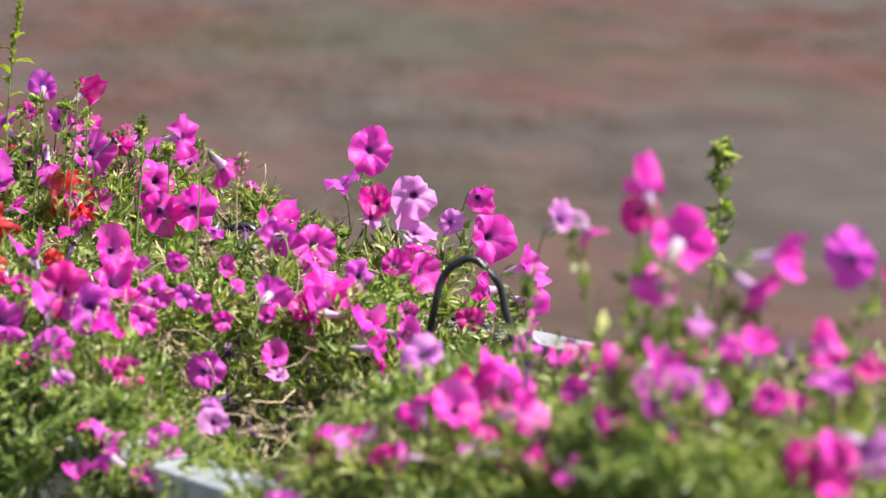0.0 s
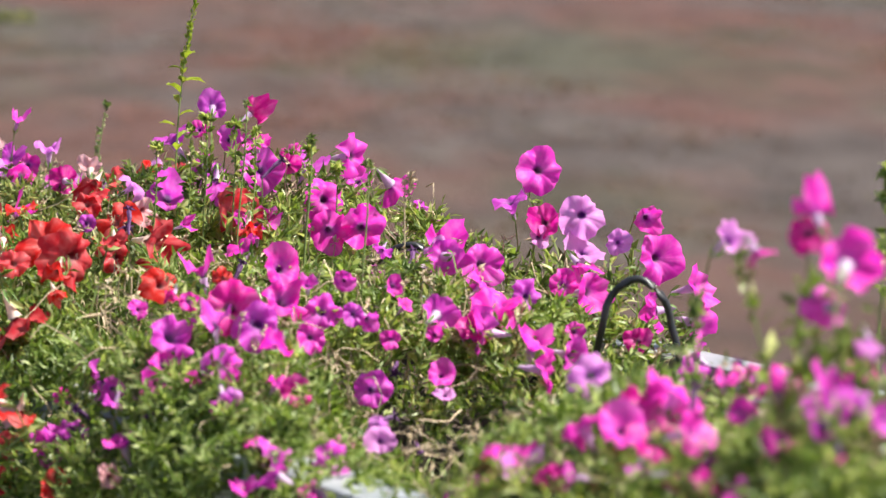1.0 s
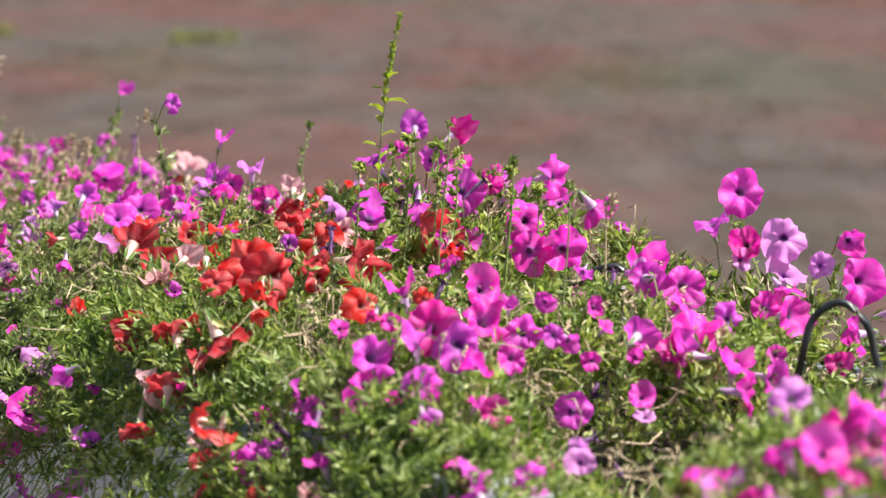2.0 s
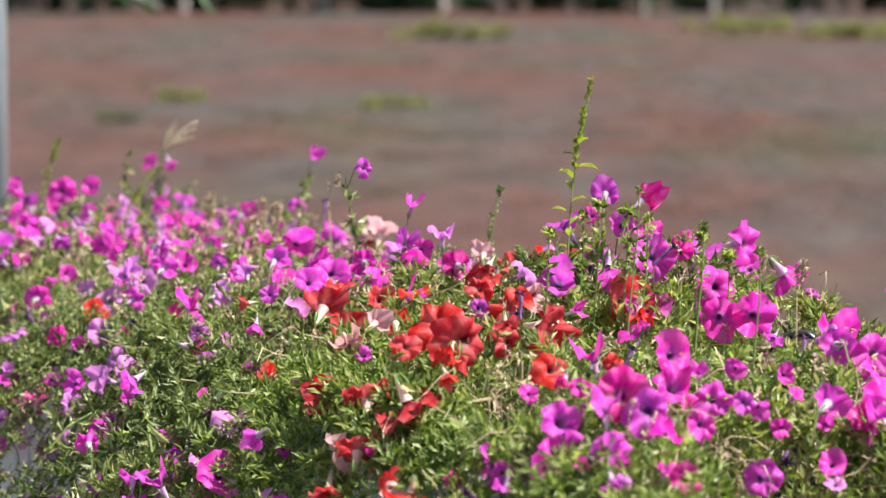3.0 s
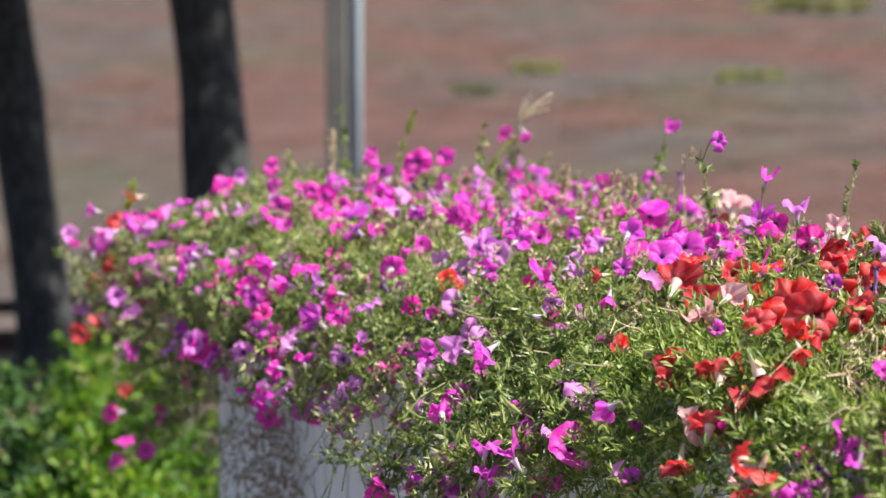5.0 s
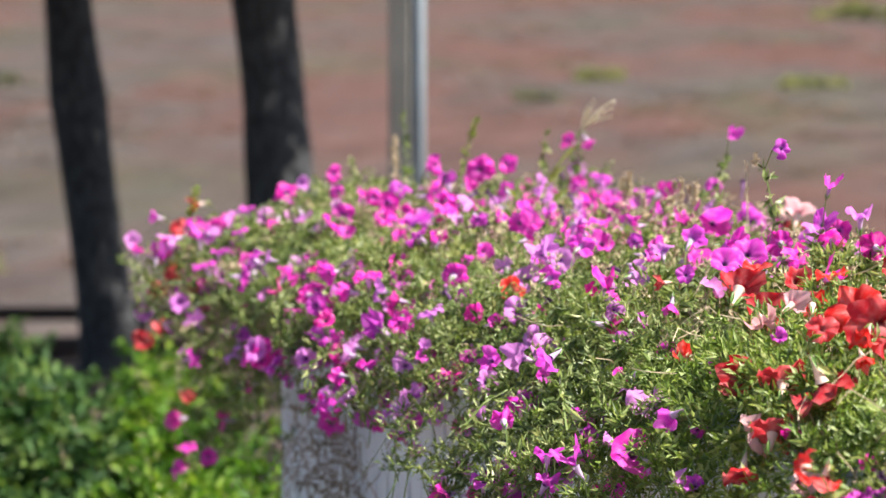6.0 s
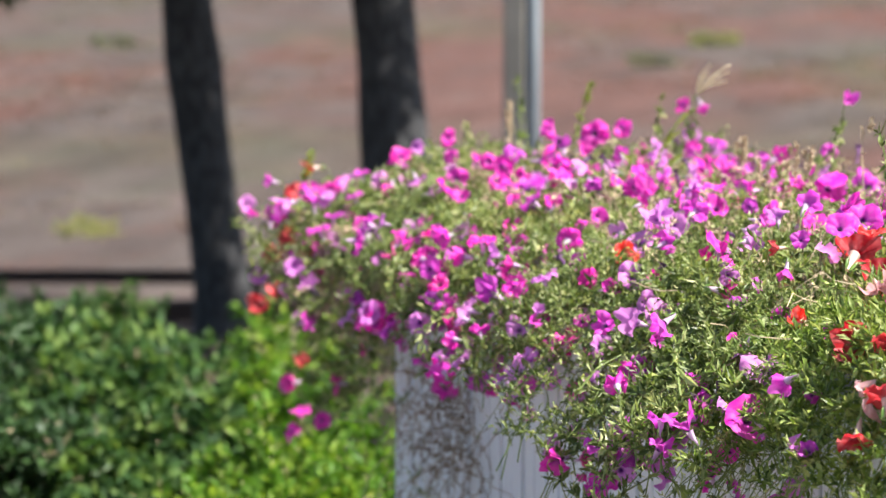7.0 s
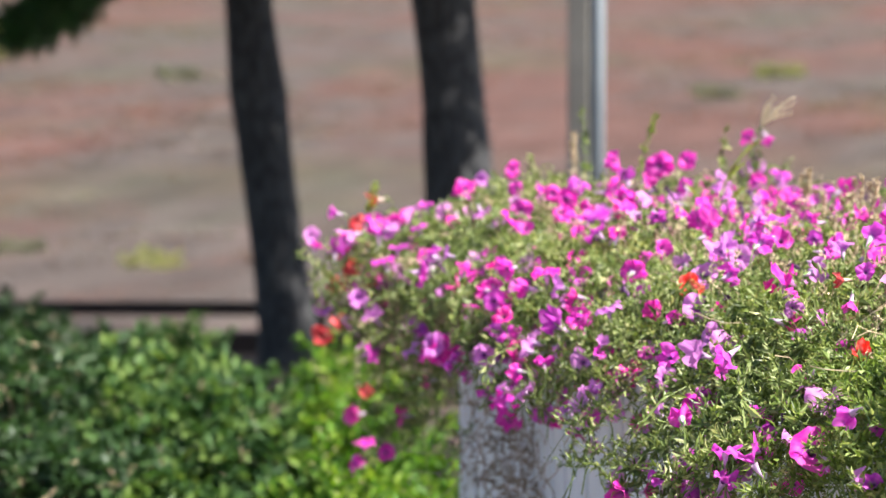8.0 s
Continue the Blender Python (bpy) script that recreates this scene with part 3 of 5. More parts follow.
def slope_sprays(count, seed):
    """Bushy shoot ends on the near side and the far end, where the plants bulge over the rim, and a dried-up patch at the far corner."""
    rng = random.Random(seed)
    for k in range(count):
        if k % 5:
            u = rng.uniform(2.1, 8.35)
            n = rng.uniform(1.76 if u < 5.3 else 1.66 if u < 6.4 else 1.73, 1.95)
            if (3.62 < u < 3.78 and rng.random() < 0.85) or (3.5 < u < 3.95 and rng.random() < 0.7):
                continue
        else:
            u, n = rng.uniform(8.2, 8.72), rng.uniform(1.8, 2.9)
        x, y = at_plan(u, n)
        z = canopy_z(u, n) + rng.uniform(-0.07, 0.015) + 0.04 * noise.noise((x * 7.0, y * 7.0, 2.0))
        size = rng.uniform(0.030, 0.052)
        spray(nearest_plant(x, y), rng, Vector((x, y, z)), size, rng.randint(4, 6), 0.029 if u < 6.0 else 0.019)
    for k in range(70):
        u, n = rng.gauss(8.22, 0.16), rng.uniform(1.72, 2.0)
        x, y = at_plan(u, n)
        p, d, pts = Vector((x, y, rng.uniform(0.92, 1.12))), any_way(rng, -0.3), []
        plant = nearest_plant(x, y)
        for j in range(6):
            pts.append(tuple(p))
            d = (d + any_way(rng) * 0.7).normalized()
            p = p + d * 0.025
        plant["dry"].tube(pts, 0.0015, 0.0010, 3)
        for j in range(8):
            plant["dry"].sliver(Vector(rng.choice(pts)), any_way(rng), any_way(rng), rng.uniform(0.012, 0.022), 0.007, 0.4, 0.4)


def trail(count, seed):
    """Shoots that spill over the near side, the far end and the back of the planter."""
    rng = random.Random(seed)
    for k in range(count):
        side = rng.choices(("front", "end", "back"), (64, 28, 8))[0]
        if side == "front":
            u = rng.uniform(2.0, BOX_U1 + 0.1)
            if 3.56 < u < 3.82 and rng.random() < 0.8:
                continue
            u1, n, n1 = u + rng.uniform(-0.2, 0.2), BOX_N0 + 0.05, BOX_N0 - (rng.uniform(0.08, 0.33) if u < 6.2 else rng.uniform(0.04, 0.18))
            low = rng.uniform(1.02, 1.2) if u > 6.4 else rng.uniform(0.95, 1.17)
            if rng.random() < 0.4:
                n, n1, low = BOX_N0 + rng.uniform(0.03, 0.16), BOX_N0 + rng.uniform(-0.11, 0.04), rng.uniform(1.14, 1.24)
        elif side == "end":
            u, n = BOX_U1 - 0.05, rng.uniform(BOX_N0, BOX_N1)
            u1, n1 = BOX_U1 + rng.uniform(0.1, 0.55), n + rng.uniform(-0.35, 0.2)
            low = rng.uniform(0.74, 1.25) if rng.random() < 0.45 else rng.uniform(0.98, 1.25)
        else:
            u, n = rng.uniform(4.6, BOX_U1), BOX_N1 - 0.05
            u1, n1 = u + rng.uniform(-0.15, 0.15), BOX_N1 + rng.uniform(0.08, 0.24)
            low = rng.uniform(1.0, 1.25)
        sx0, sy0 = at_plan(u, n)
        ex, ey = at_plan(u1, n1)
        low = min(low, canopy_z(u1, n1) + 0.02)
        start, end = Vector((sx0, sy0, SOIL_Z)), Vector((ex, ey, low))
        mid = start.lerp(end, 0.55)
        mid.z = canopy_z(u + (u1 - u) * 0.5, n + (n1 - n) * 0.5) + rng.uniform(-0.04, 0.10)
        plant = nearest_plant(sx0, sy0)
        shoot(plant, rng, start, mid, end, rng.randint(34, 46), 0.018, 0.03)
    for k in range(70):
        # older shoots that hang in a curtain from the far end, in its shade
        n = rng.uniform(1.98, 2.2)
        n1, u1 = n - rng.uniform(0.02, 0.26), BOX_U1 + rng.uniform(0.25, 0.75)
        start, end = Vector((*at_plan(BOX_U1 - 0.05, n), SOIL_Z)), Vector((*at_plan(u1, n1), rng.uniform(0.58, 0.95)))
        mid = start.lerp(end, 0.75)
        mid.z = 1.22
        plant = nearest_plant(start.x, start.y)
        shoot(plant, rng, start, mid, end, rng.randint(24, 40), 0.019, 0.55)
        for t in (0.72, 0.86, 1.0):
            p = start * (1 - t) ** 2 + mid * 2 * t * (1 - t) + end * t * t
            if p.z < 1.02:
                spray(plant, rng, p, 0.035, 4, 0.022)
    for k in range(26):
        # leafy shoots that hang across the far corner of the boards
        u, n1 = rng.uniform(7.75, 8.2), BOX_N0 - rng.uniform(0.04, 0.14)
        start, end = Vector((*at_plan(u, BOX_N0 + 0.04), SOIL_Z)), Vector((*at_plan(u + rng.uniform(-0.05, 0.22), n1), rng.uniform(0.62, 1.0) if k % 3 else rng.uniform(0.5, 0.8)))
        mid = Vector((*at_plan(u + 0.05, n1 - 0.06), 1.2))
        plant = nearest_plant(start.x, start.y)
        shoot(plant, rng, start, mid, end, rng.randint(14, 30), 0.018, 0.5)
        if k % 2:
            spray(plant, rng, end, 0.030, 3, 0.020)
    for k in range(80):
        # a tangle of fine dead stems against the boards near the far corner, a few hanging lower
        tangle = k < 68
        u = rng.gauss(7.56, 0.10) if tangle else rng.uniform(6.9, 7.9)
        x, y = at_plan(u, BOX_N0 - rng.uniform(0.03, 0.15))
        p, pts = Vector((x, y, rng.uniform(0.62, 0.86))), []
        d = any_way(rng, -0.6)
        for j in range(11):
            pts.append(tuple(p))
            d = (d + any_way(rng) * (0.95 if tangle else 0.6) - Vector((0, 0, 0.12))).normalized()
            p = p + d * (0.020 if tangle else 0.032)
            out = p.x * E_N[0] + p.y * E_N[1] - (BOX_N0 - 0.027)
            if out > 0:
                p = p - Vector((E_N[0], E_N[1], 0)) * out
        plant = nearest_plant(x, y)
        plant["dead"].tube(pts, 0.0017, 0.0009, 3)
        for j in range(5 if tangle else 2):
            plant["dead"].leaf(Vector(rng.choice(pts)), any_way(rng, -0.5), any_way(rng), rng.uniform(0.010, 0.02), 0.006, 0.5, 0.5)


def fill_blooms(count, seed):
    """Blooms between those that stand out, thinned where they would crowd."""
    rng = random.Random(seed)
    made = 0
    fixed = np.array(PLACED) if PLACED else np.zeros((1, 3))
    while made < count:
        u, n = rng.uniform(2.3, 8.75), rng.uniform(1.66, 3.05)
        if (3.9 < u < 4.9 and 2.05 < n < 2.4 and rng.random() < 0.8) or (u < 5.2 and rng.random() < 0.76) or (u < 6.4 and rng.random() < 0.45) or (n > 2.75 and rng.random() < 0.6) or (u > 6.0 and n > 2.15 and rng.random() < 0.4):
            continue
        x, y = at_plan(u, n)
        top = canopy_z(u, n)
        z = top + rng.uniform(-0.035, 0.03)
        if n < 1.95 or u > 8.3:
            z = rng.uniform(0.90, 1.2) if n < 1.9 else rng.uniform(top - 0.1, top + 0.05)
        if np.min(np.sum((fixed - (x, y, z)) ** 2, axis=1)) < 0.055 ** 2:
            continue
        plant = nearest_plant(x, y)
        colour = rng.choices(plant["colours"], (5, 4, 0 if "red" in plant["colours"] else 2))[0]
        if u > 5.8 and rng.random() < 0.22:
            colour = "lilac"
        if colour in ("red", "orange") and not -4.2 < math.degrees(math.atan2(x, y)) < 0.4:
            colour = "violet"
        if u > 8.4 and n < 2.0 and rng.random() < 0.25:
            colour = "red"
        if rng.random() < 0.55:
            face, tilt = rng.gauss(SUN_AZ, 60), rng.gauss(35, 25)
        else:
            face, tilt = rng.uniform(-180, 180), rng.gauss(25, 25)
        if n < 1.95:
            face, tilt = rng.choice((rng.gauss(-115, 50), rng.uniform(-180, 180))), rng.gauss(20, 35)
        bloom(x, y, z, colour, face, tilt, rng.uniform(0.74, 1.0) if u < 5.6 else rng.uniform(0.60, 0.92))
        made += 1


def front_clusters(count, seed):
    """Bunches of three to five blooms that hang over the near side of the planter."""
    rng = random.Random(seed)
    for k in range(count):
        u, n, z = rng.uniform(5.6, 7.55), BOX_N0 - rng.uniform(0.08, 0.24), rng.uniform(0.92, 1.16)
        z = min(z, canopy_z(u, n) + 0.05)
        x, y = at_plan(u, n)
        colours = rng.choice((("magenta", "violet"), ("violet", "lilac"), ("magenta", "crimson"), ("lilac", "magenta")))
        for j in range(rng.randint(3, 5)):
            face, tilt = rng.gauss(-150, 70), rng.gauss(25, 30)
            bloom(x + rng.gauss(0, 0.035), y + rng.gauss(0, 0.035), z + rng.gauss(0, 0.03), rng.choice(colours), face, tilt, rng.uniform(0.68, 0.95))


def wilt_mesh():
    s = Soup()
    s.tube([(0, 0, 0), (0.002, 0.001, 0.014), (0.001, 0.003, 0.028), (0.004, 0.002, 0.040)], 0.0022, 0.0045, 6)
    for j in range(5):
        w = 2 * math.pi * j / 5
        s.leaf(Vector((0.004, 0.002, 0.038)), Vector((math.cos(w) * 0.5, math.sin(w) * 0.5, 0.9)).normalized(), Vector((0, 0, 1)), 0.014, 0.006, 0.5, 0.6)
    return mesh_of("wilted_flower", s.v, s.f, WILTED)


WILT = wilt_mesh()


def wilted(x, y, z, way):
    plant = nearest_plant(x, y)
    ob = new("wilted_flower", WILT)
    ob.parent = plant["ob"]
    turn = way.to_track_quat("Z", "Y").to_matrix().to_4x4()
    ob.matrix_basis = plant["ob"].matrix_world.inverted() @ Matrix.Translation((x, y, z)) @ turn
    plant["stems"].tube([(x, y, z - 0.09), (x, y, z - 0.04), (x, y, z)], 0.0016, 0.0013, 4)
    return tagged(ob, "shrivelled dark purple spent flower")


def sprig(name, x, y, z0, z1, dx, dy, leaf, material, label, leaves=26, spike=0.0, curl=0.0):
    """A tall weed or stray shoot that rises out of the petunias; spike: length of the seed head."""
    rng = random.Random(int(abs(x * 977 + y * 131 + z1 * 71)))
    ob = base(name, x, y, SOIL_Z - 0.03, label, "weed", "weeds among the petunias")
    root, tip = Vector((x, y, SOIL_Z - 0.03)), Vector((x + dx, y + dy, z1))
    pts = []
    for k in range(12):
        t = k / 11
        p = root.lerp(tip, t) + Vector((dx, dy, 0)) * (t * t - t) * 0.8
        p.x += curl * math.sin(t * math.pi * 1.5) + 0.003 * math.sin(9 * t)
        if curl and t > 0.8:
            p.z -= abs(curl) * (t - 0.8) * 6 * (t - 0.8) * 3
        pts.append(p)
    s, lv = Soup(), Soup()
    s.tube([tuple(p) for p in pts], 0.0024, 0.0010, 5)
    for k in range(leaves):
        t = max(0.15, (z0 - root.z) / (z1 - root.z) * 0.9) + rng.random() * 0.6
        t = min(t, 0.99)
        i = min(10, int(t * 11))
        p = pts[i].lerp(pts[i + 1], t * 11 - i)
        out = any_way(rng, 0.3)
        ln = leaf * rng.uniform(0.55, 1.1) * (1.15 - 0.62 * t)
        lv.leaf(p, (out + Vector((0, 0, 0.3))).normalized(), any_way(rng), max(0.006, ln), max(0.006, ln) * 0.5, 0.3, 0.3)
    if spike:
        for k in range(int(spike * 900)):
            t = rng.random()
            p = tip - (tip - pts[9]).normalized() * spike * t
            lv.leaf(p, (any_way(rng) + Vector((0, 0, 0.8))).normalized(), any_way(rng), 0.010, 0.005, 0.3, 0.2)
    s.under("stem", DRY if material is DRY else STEM, ob)
    if lv.v:
        lv.under("leaves", material, ob, kind="stuff")
    return ob


def tall_weed(x, y, z0, z1, lean, label):
    """A bending stem with a few broad leaves and a slender spike of pale buds; z0: where it leaves the foliage."""
    rng = random.Random(6)
    ob = base("tall_weed", x, y, SOIL_Z - 0.03, label, "weed", "weeds among the petunias")
    foot = SOIL_Z - 0.03
    line = []
    for k in range(15):
        t = k / 14
        line.append(Vector((x + lean * t ** 3 + 0.004 * math.sin(5 * t), y + 0.01 * t, foot + (z1 - foot) * t)))

    def spot(t):
        i = min(13, int(t * 14))
        return line[i].lerp(line[i + 1], t * 14 - i)

    stem = Soup()
    stem.tube([tuple(p) for p in line], 0.0026, 0.0009, 5)
    stem.under("stem", STEM, ob)
    low = (z0 - foot) / (z1 - foot)
    for k in range(11):
        t = low - 0.05 + 0.34 * k / 11
        w = k * 2.4
        out = Vector((math.cos(w), 0.6 * math.sin(w), rng.uniform(0.1, 0.7))).normalized()
        ln = rng.uniform(0.024, 0.042)
        blade = Soup()
        blade.leaf(spot(t), out, Vector((0, 0, 1)), ln, ln * rng.uniform(0.4, 0.55), 0.2, 0.25)
        blade.under("leaf", WEED, ob)
    buds = Soup()
    for k in range(110):
        t = 0.76 + 0.24 * rng.random()
        ln = 0.011 * (1.45 - t)
        buds.leaf(spot(min(t, 0.999)) + any_way(rng) * 0.0015, (any_way(rng) * 0.8 + Vector((0, 0, 1))).normalized(), any_way(rng), ln + 0.004, ln * 0.8, 0.3, 0.2)
    buds.under("seed_spike", WEED, ob, "slender spike of pale yellow green buds", kind="stuff")
    return ob


def grass_stalk(x, y, z1, dx, dy, label):
    """A tall grass with arching blades and a spread of feathery awns."""
    rng = random.Random(15)
    ob = base("grass_stalk", x, y, SOIL_Z - 0.03, label, "weed", "weeds among the petunias")
    root, tip = Vector((x, y, SOIL_Z - 0.03)), Vector((x + dx, y + dy, z1))
    line = [root.lerp(tip, t) - Vector((dx, dy, 0)) * 0.5 * math.sin(math.pi * t) for t in (0, 0.15, 0.3, 0.45, 0.6, 0.75, 0.9, 1)]
    s = Soup()
    s.tube([tuple(p) for p in line], 0.0022, 0.0012, 5)
    s.under("stem", STEM, ob)
    for k in range(7):
        at = line[2 + k % 4]
        out = Vector((rng.choice((-1, 1)) * rng.uniform(0.5, 1), rng.uniform(-0.4, 0.4), rng.uniform(0.7, 1.6))).normalized()
        blade = Soup()
        blade.leaf(at, out, Vector((0, 0, 1)), rng.uniform(0.08, 0.13), 0.0065, 0.3, 0.12)
        blade.under("blade", WEED, ob)
    head = Soup()
    for k in range(9):
        end = tip + Vector((rng.uniform(0.0, 0.08), rng.uniform(-0.02, 0.02), rng.uniform(0.025, 0.075)))
        head.tube([tuple(tip), tuple(tip.lerp(end, 0.5) + Vector((0, 0, 0.006))), tuple(end)], 0.0024, 0.0010, 3)
        for j in range(6):
            head.leaf(tip.lerp(end, rng.uniform(0.3, 1)), ((end - tip).normalized() + any_way(rng) * 0.4).normalized(), any_way(rng), 0.013, 0.0028, 0.2, 0.1)
    head.under("seed_head", STRAW, ob, "pale feathery seed head", kind="stuff")
    return ob


# blooms that stand out, each at its place: heart, colour, way it faces, tilt, size
bloom(0.569, 5.481, 1.414, "magenta", 172, 13, 1.12)
bloom(0.529, 5.565, 1.361, "violet", -134, 66, 0.85)
bloom(0.575, 5.460, 1.336, "crimson", -170, 19, 0.89)
bloom(0.624, 5.394, 1.353, "lilac", -176, 13, 1.06)
bloom(0.630, 5.403, 1.300, "lilac", 161, 61, 0.99)
bloom(0.615, 5.315, 1.280, "magenta", 127, -44, 0.81)
bloom(0.566, 5.451, 1.313, "lilac", 172, 9, 0.64)
bloom(0.728, 5.401, 1.344, "magenta", 158, -9, 0.91)
bloom(0.682, 5.407, 1.308, "lilac", 171, 1, 0.60)
bloom(0.747, 5.409, 1.286, "magenta", 150, 14, 1.22)
bloom(0.647, 4.079, 1.460, "lilac", 140, 36, 0.92)
bloom(0.600, 3.610, 1.489, "magenta", 124, -53, 0.57)
bloom(0.806, 5.380, 1.245, "magenta", 115, 17, 1.14)
bloom(0.640, 3.532, 1.546, "magenta", -24, 52, 0.71)
bloom(0.636, 3.533, 1.522, "crimson", -171, 20, 0.64)
bloom(0.665, 3.477, 1.499, "magenta", 21, 17, 1.16)
bloom(0.649, 3.511, 1.449, "violet", -13, -8, 0.86)
bloom(0.681, 3.443, 1.421, "lilac", 160, -51, 0.50)
bloom(0.464, 5.280, 1.292, "magenta", 163, 9, 1.08)
bloom(0.581, 5.238, 1.264, "magenta", 170, 8, 0.69)
bloom(0.625, 5.253, 1.254, "magenta", 130, 11, 1.13)
bloom(0.509, 5.054, 1.271, "violet", 155, 14, 0.88)
bloom(0.457, 4.969, 1.264, "magenta", 152, 55, 1.11)
bloom(0.425, 4.922, 1.241, "violet", -96, 11, 1.10)
bloom(0.500, 4.885, 1.232, "magenta", 147, 69, 1.08)
bloom(0.514, 4.803, 1.200, "magenta", 107, -6, 1.03)
bloom(0.484, 4.091, 1.303, "lilac", 177, 41, 0.91)
bloom(0.566, 4.968, 1.233, "magenta", 167, 21, 0.50)
bloom(0.709, 5.283, 1.218, "magenta", -105, -3, 1.03)
bloom(0.678, 5.145, 1.195, "crimson", -167, 24, 0.68)
bloom(0.806, 5.390, 1.181, "magenta", 139, -11, 1.19)
bloom(0.569, 3.949, 1.303, "magenta", 38, 38, 1.17)
bloom(0.629, 4.011, 1.306, "magenta", 165, 70, 0.55)
bloom(0.673, 4.065, 1.303, "magenta", -170, 55, 0.90)
bloom(0.625, 3.566, 1.381, "magenta", 154, 64, 0.68)
bloom(0.493, 3.929, 1.295, "crimson", -69, 49, 0.83)
bloom(0.486, 3.819, 1.284, "magenta", 175, 56, 0.92)
bloom(0.511, 3.755, 1.285, "crimson", 171, 50, 1.04)
bloom(0.544, 3.670, 1.300, "magenta", 120, 15, 0.89)
bloom(0.577, 3.584, 1.334, "magenta", -164, 22, 0.50)
bloom(0.583, 3.370, 1.342, "magenta", 175, 38, 0.54)
bloom(0.617, 3.333, 1.364, "violet", 175, 40, 0.88)
bloom(0.633, 3.391, 1.385, "violet", 173, 59, 0.74)
bloom(0.620, 3.272, 1.337, "magenta", -174, -60, 0.54)
bloom(0.648, 3.327, 1.383, "lilac", 170, 36, 0.50)
bloom(0.378, 3.942, 1.242, "magenta", 150, 61, 1.05)
bloom(0.378, 3.872, 1.222, "lilac", 151, 69, 0.83)
bloom(0.409, 3.818, 1.226, "crimson", -173, -6, 0.50)
bloom(0.425, 3.796, 1.232, "violet", -97, 8, 0.70)
bloom(0.508, 3.503, 1.279, "crimson", 132, -2, 0.92)
bloom(0.521, 3.421, 1.293, "crimson", 130, 27, 0.50)
bloom(0.534, 3.348, 1.294, "magenta", -122, 52, 0.50)
bloom(0.487, 3.688, 1.253, "violet", -160, -51, 0.50)
bloom(0.130, 4.338, 1.173, "violet", 127, 44, 0.84)
bloom(0.204, 4.305, 1.167, "violet", 144, 11, 0.88)
bloom(0.088, 4.309, 1.133, "magenta", -165, 71, 0.65)
bloom(0.172, 4.237, 1.143, "magenta", 142, 61, 0.64)
bloom(-0.155, 4.787, 1.105, "violet", 166, 3, 1.08)
bloom(-0.128, 4.768, 1.136, "violet", -180, 43, 0.67)
bloom(-0.149, 4.688, 1.072, "orange", 164, 17, 0.85)
bloom(-0.076, 4.559, 1.108, "blush", 163, 23, 0.56)
bloom(-0.224, 4.935, 1.085, "red", -168, 7, 0.90)
bloom(-0.225, 4.875, 1.049, "red", 160, 10, 0.77)
bloom(-0.062, 4.600, 1.148, "magenta", -103, 72, 0.84)
bloom(0.266, 4.522, 1.155, "lilac", -171, 22, 0.64)
bloom(0.274, 4.812, 1.176, "violet", 172, 7, 0.83)
bloom(0.069, 4.589, 1.249, "violet", 161, 20, 0.72)
bloom(-0.007, 4.690, 1.235, "magenta", 152, 56, 0.73)
bloom(0.750, 3.367, 1.494, "magenta", 107, 3, 1.01)
bloom(0.802, 3.345, 1.496, "violet", -138, 11, 0.97)
bloom(0.727, 3.383, 1.454, "magenta", 116, -39, 0.98)
bloom(0.714, 3.324, 1.416, "magenta", 142, 69, 0.75)
bloom(0.693, 3.339, 1.411, "violet", 160, 34, 0.50)
bloom(0.777, 3.300, 1.418, "magenta", 144, 11, 0.83)
bloom(0.762, 3.221, 1.397, "violet", -171, 65, 0.74)
bloom(0.797, 3.223, 1.403, "crimson", -159, 67, 0.69)
bloom(0.732, 3.146, 1.334, "crimson", -152, 33, 1.05)
bloom(0.754, 3.130, 1.342, "magenta", 155, 23, 0.97)
bloom(0.774, 3.126, 1.345, "lilac", 125, -33, 0.84)
bloom(0.836, 3.337, 1.472, "crimson", -90, -0, 0.54)
bloom(0.738, 3.104, 1.311, "magenta", -111, 66, 0.50)
bloom(0.707, 3.244, 1.377, "magenta", 178, 16, 0.50)
bloom(0.732, 3.218, 1.378, "magenta", 158, 72, 0.50)
bloom(0.666, 3.283, 1.374, "violet", 151, 21, 0.50)
bloom(0.143, 5.898, 1.477, "crimson", 60, 31, 0.77)
bloom(0.311, 5.892, 1.401, "magenta", 120, 5, 1.20)
bloom(0.364, 5.748, 1.358, "magenta", 50, -42, 1.22)
bloom(0.200, 5.897, 1.414, "magenta", -146, 57, 0.65)
bloom(0.196, 5.787, 1.398, "crimson", 170, 11, 0.57)
bloom(0.149, 5.768, 1.396, "violet", 175, 24, 1.22)
bloom(0.103, 5.909, 1.430, "violet", 167, 24, 0.71)
bloom(0.145, 5.898, 1.428, "magenta", -166, 52, 0.77)
bloom(0.077, 5.709, 1.371, "violet", -170, -70, 0.80)
bloom(0.102, 5.609, 1.340, "red", 147, 33, 1.21)
bloom(0.141, 5.578, 1.333, "magenta", 168, 64, 1.22)
bloom(0.250, 5.654, 1.356, "magenta", 161, 16, 1.22)
bloom(0.251, 5.544, 1.314, "magenta", 164, -14, 1.04)
bloom(0.301, 5.562, 1.319, "magenta", 175, 7, 1.22)
bloom(0.322, 5.440, 1.293, "violet", -141, -44, 0.50)
bloom(0.113, 5.469, 1.303, "magenta", -99, 59, 1.11)
bloom(0.161, 5.077, 1.315, "magenta", 150, 35, 1.02)
bloom(0.160, 4.927, 1.287, "magenta", 148, 38, 1.22)
bloom(0.088, 4.829, 1.297, "crimson", -174, 38, 1.03)
bloom(0.116, 4.719, 1.283, "violet", -177, 25, 1.06)
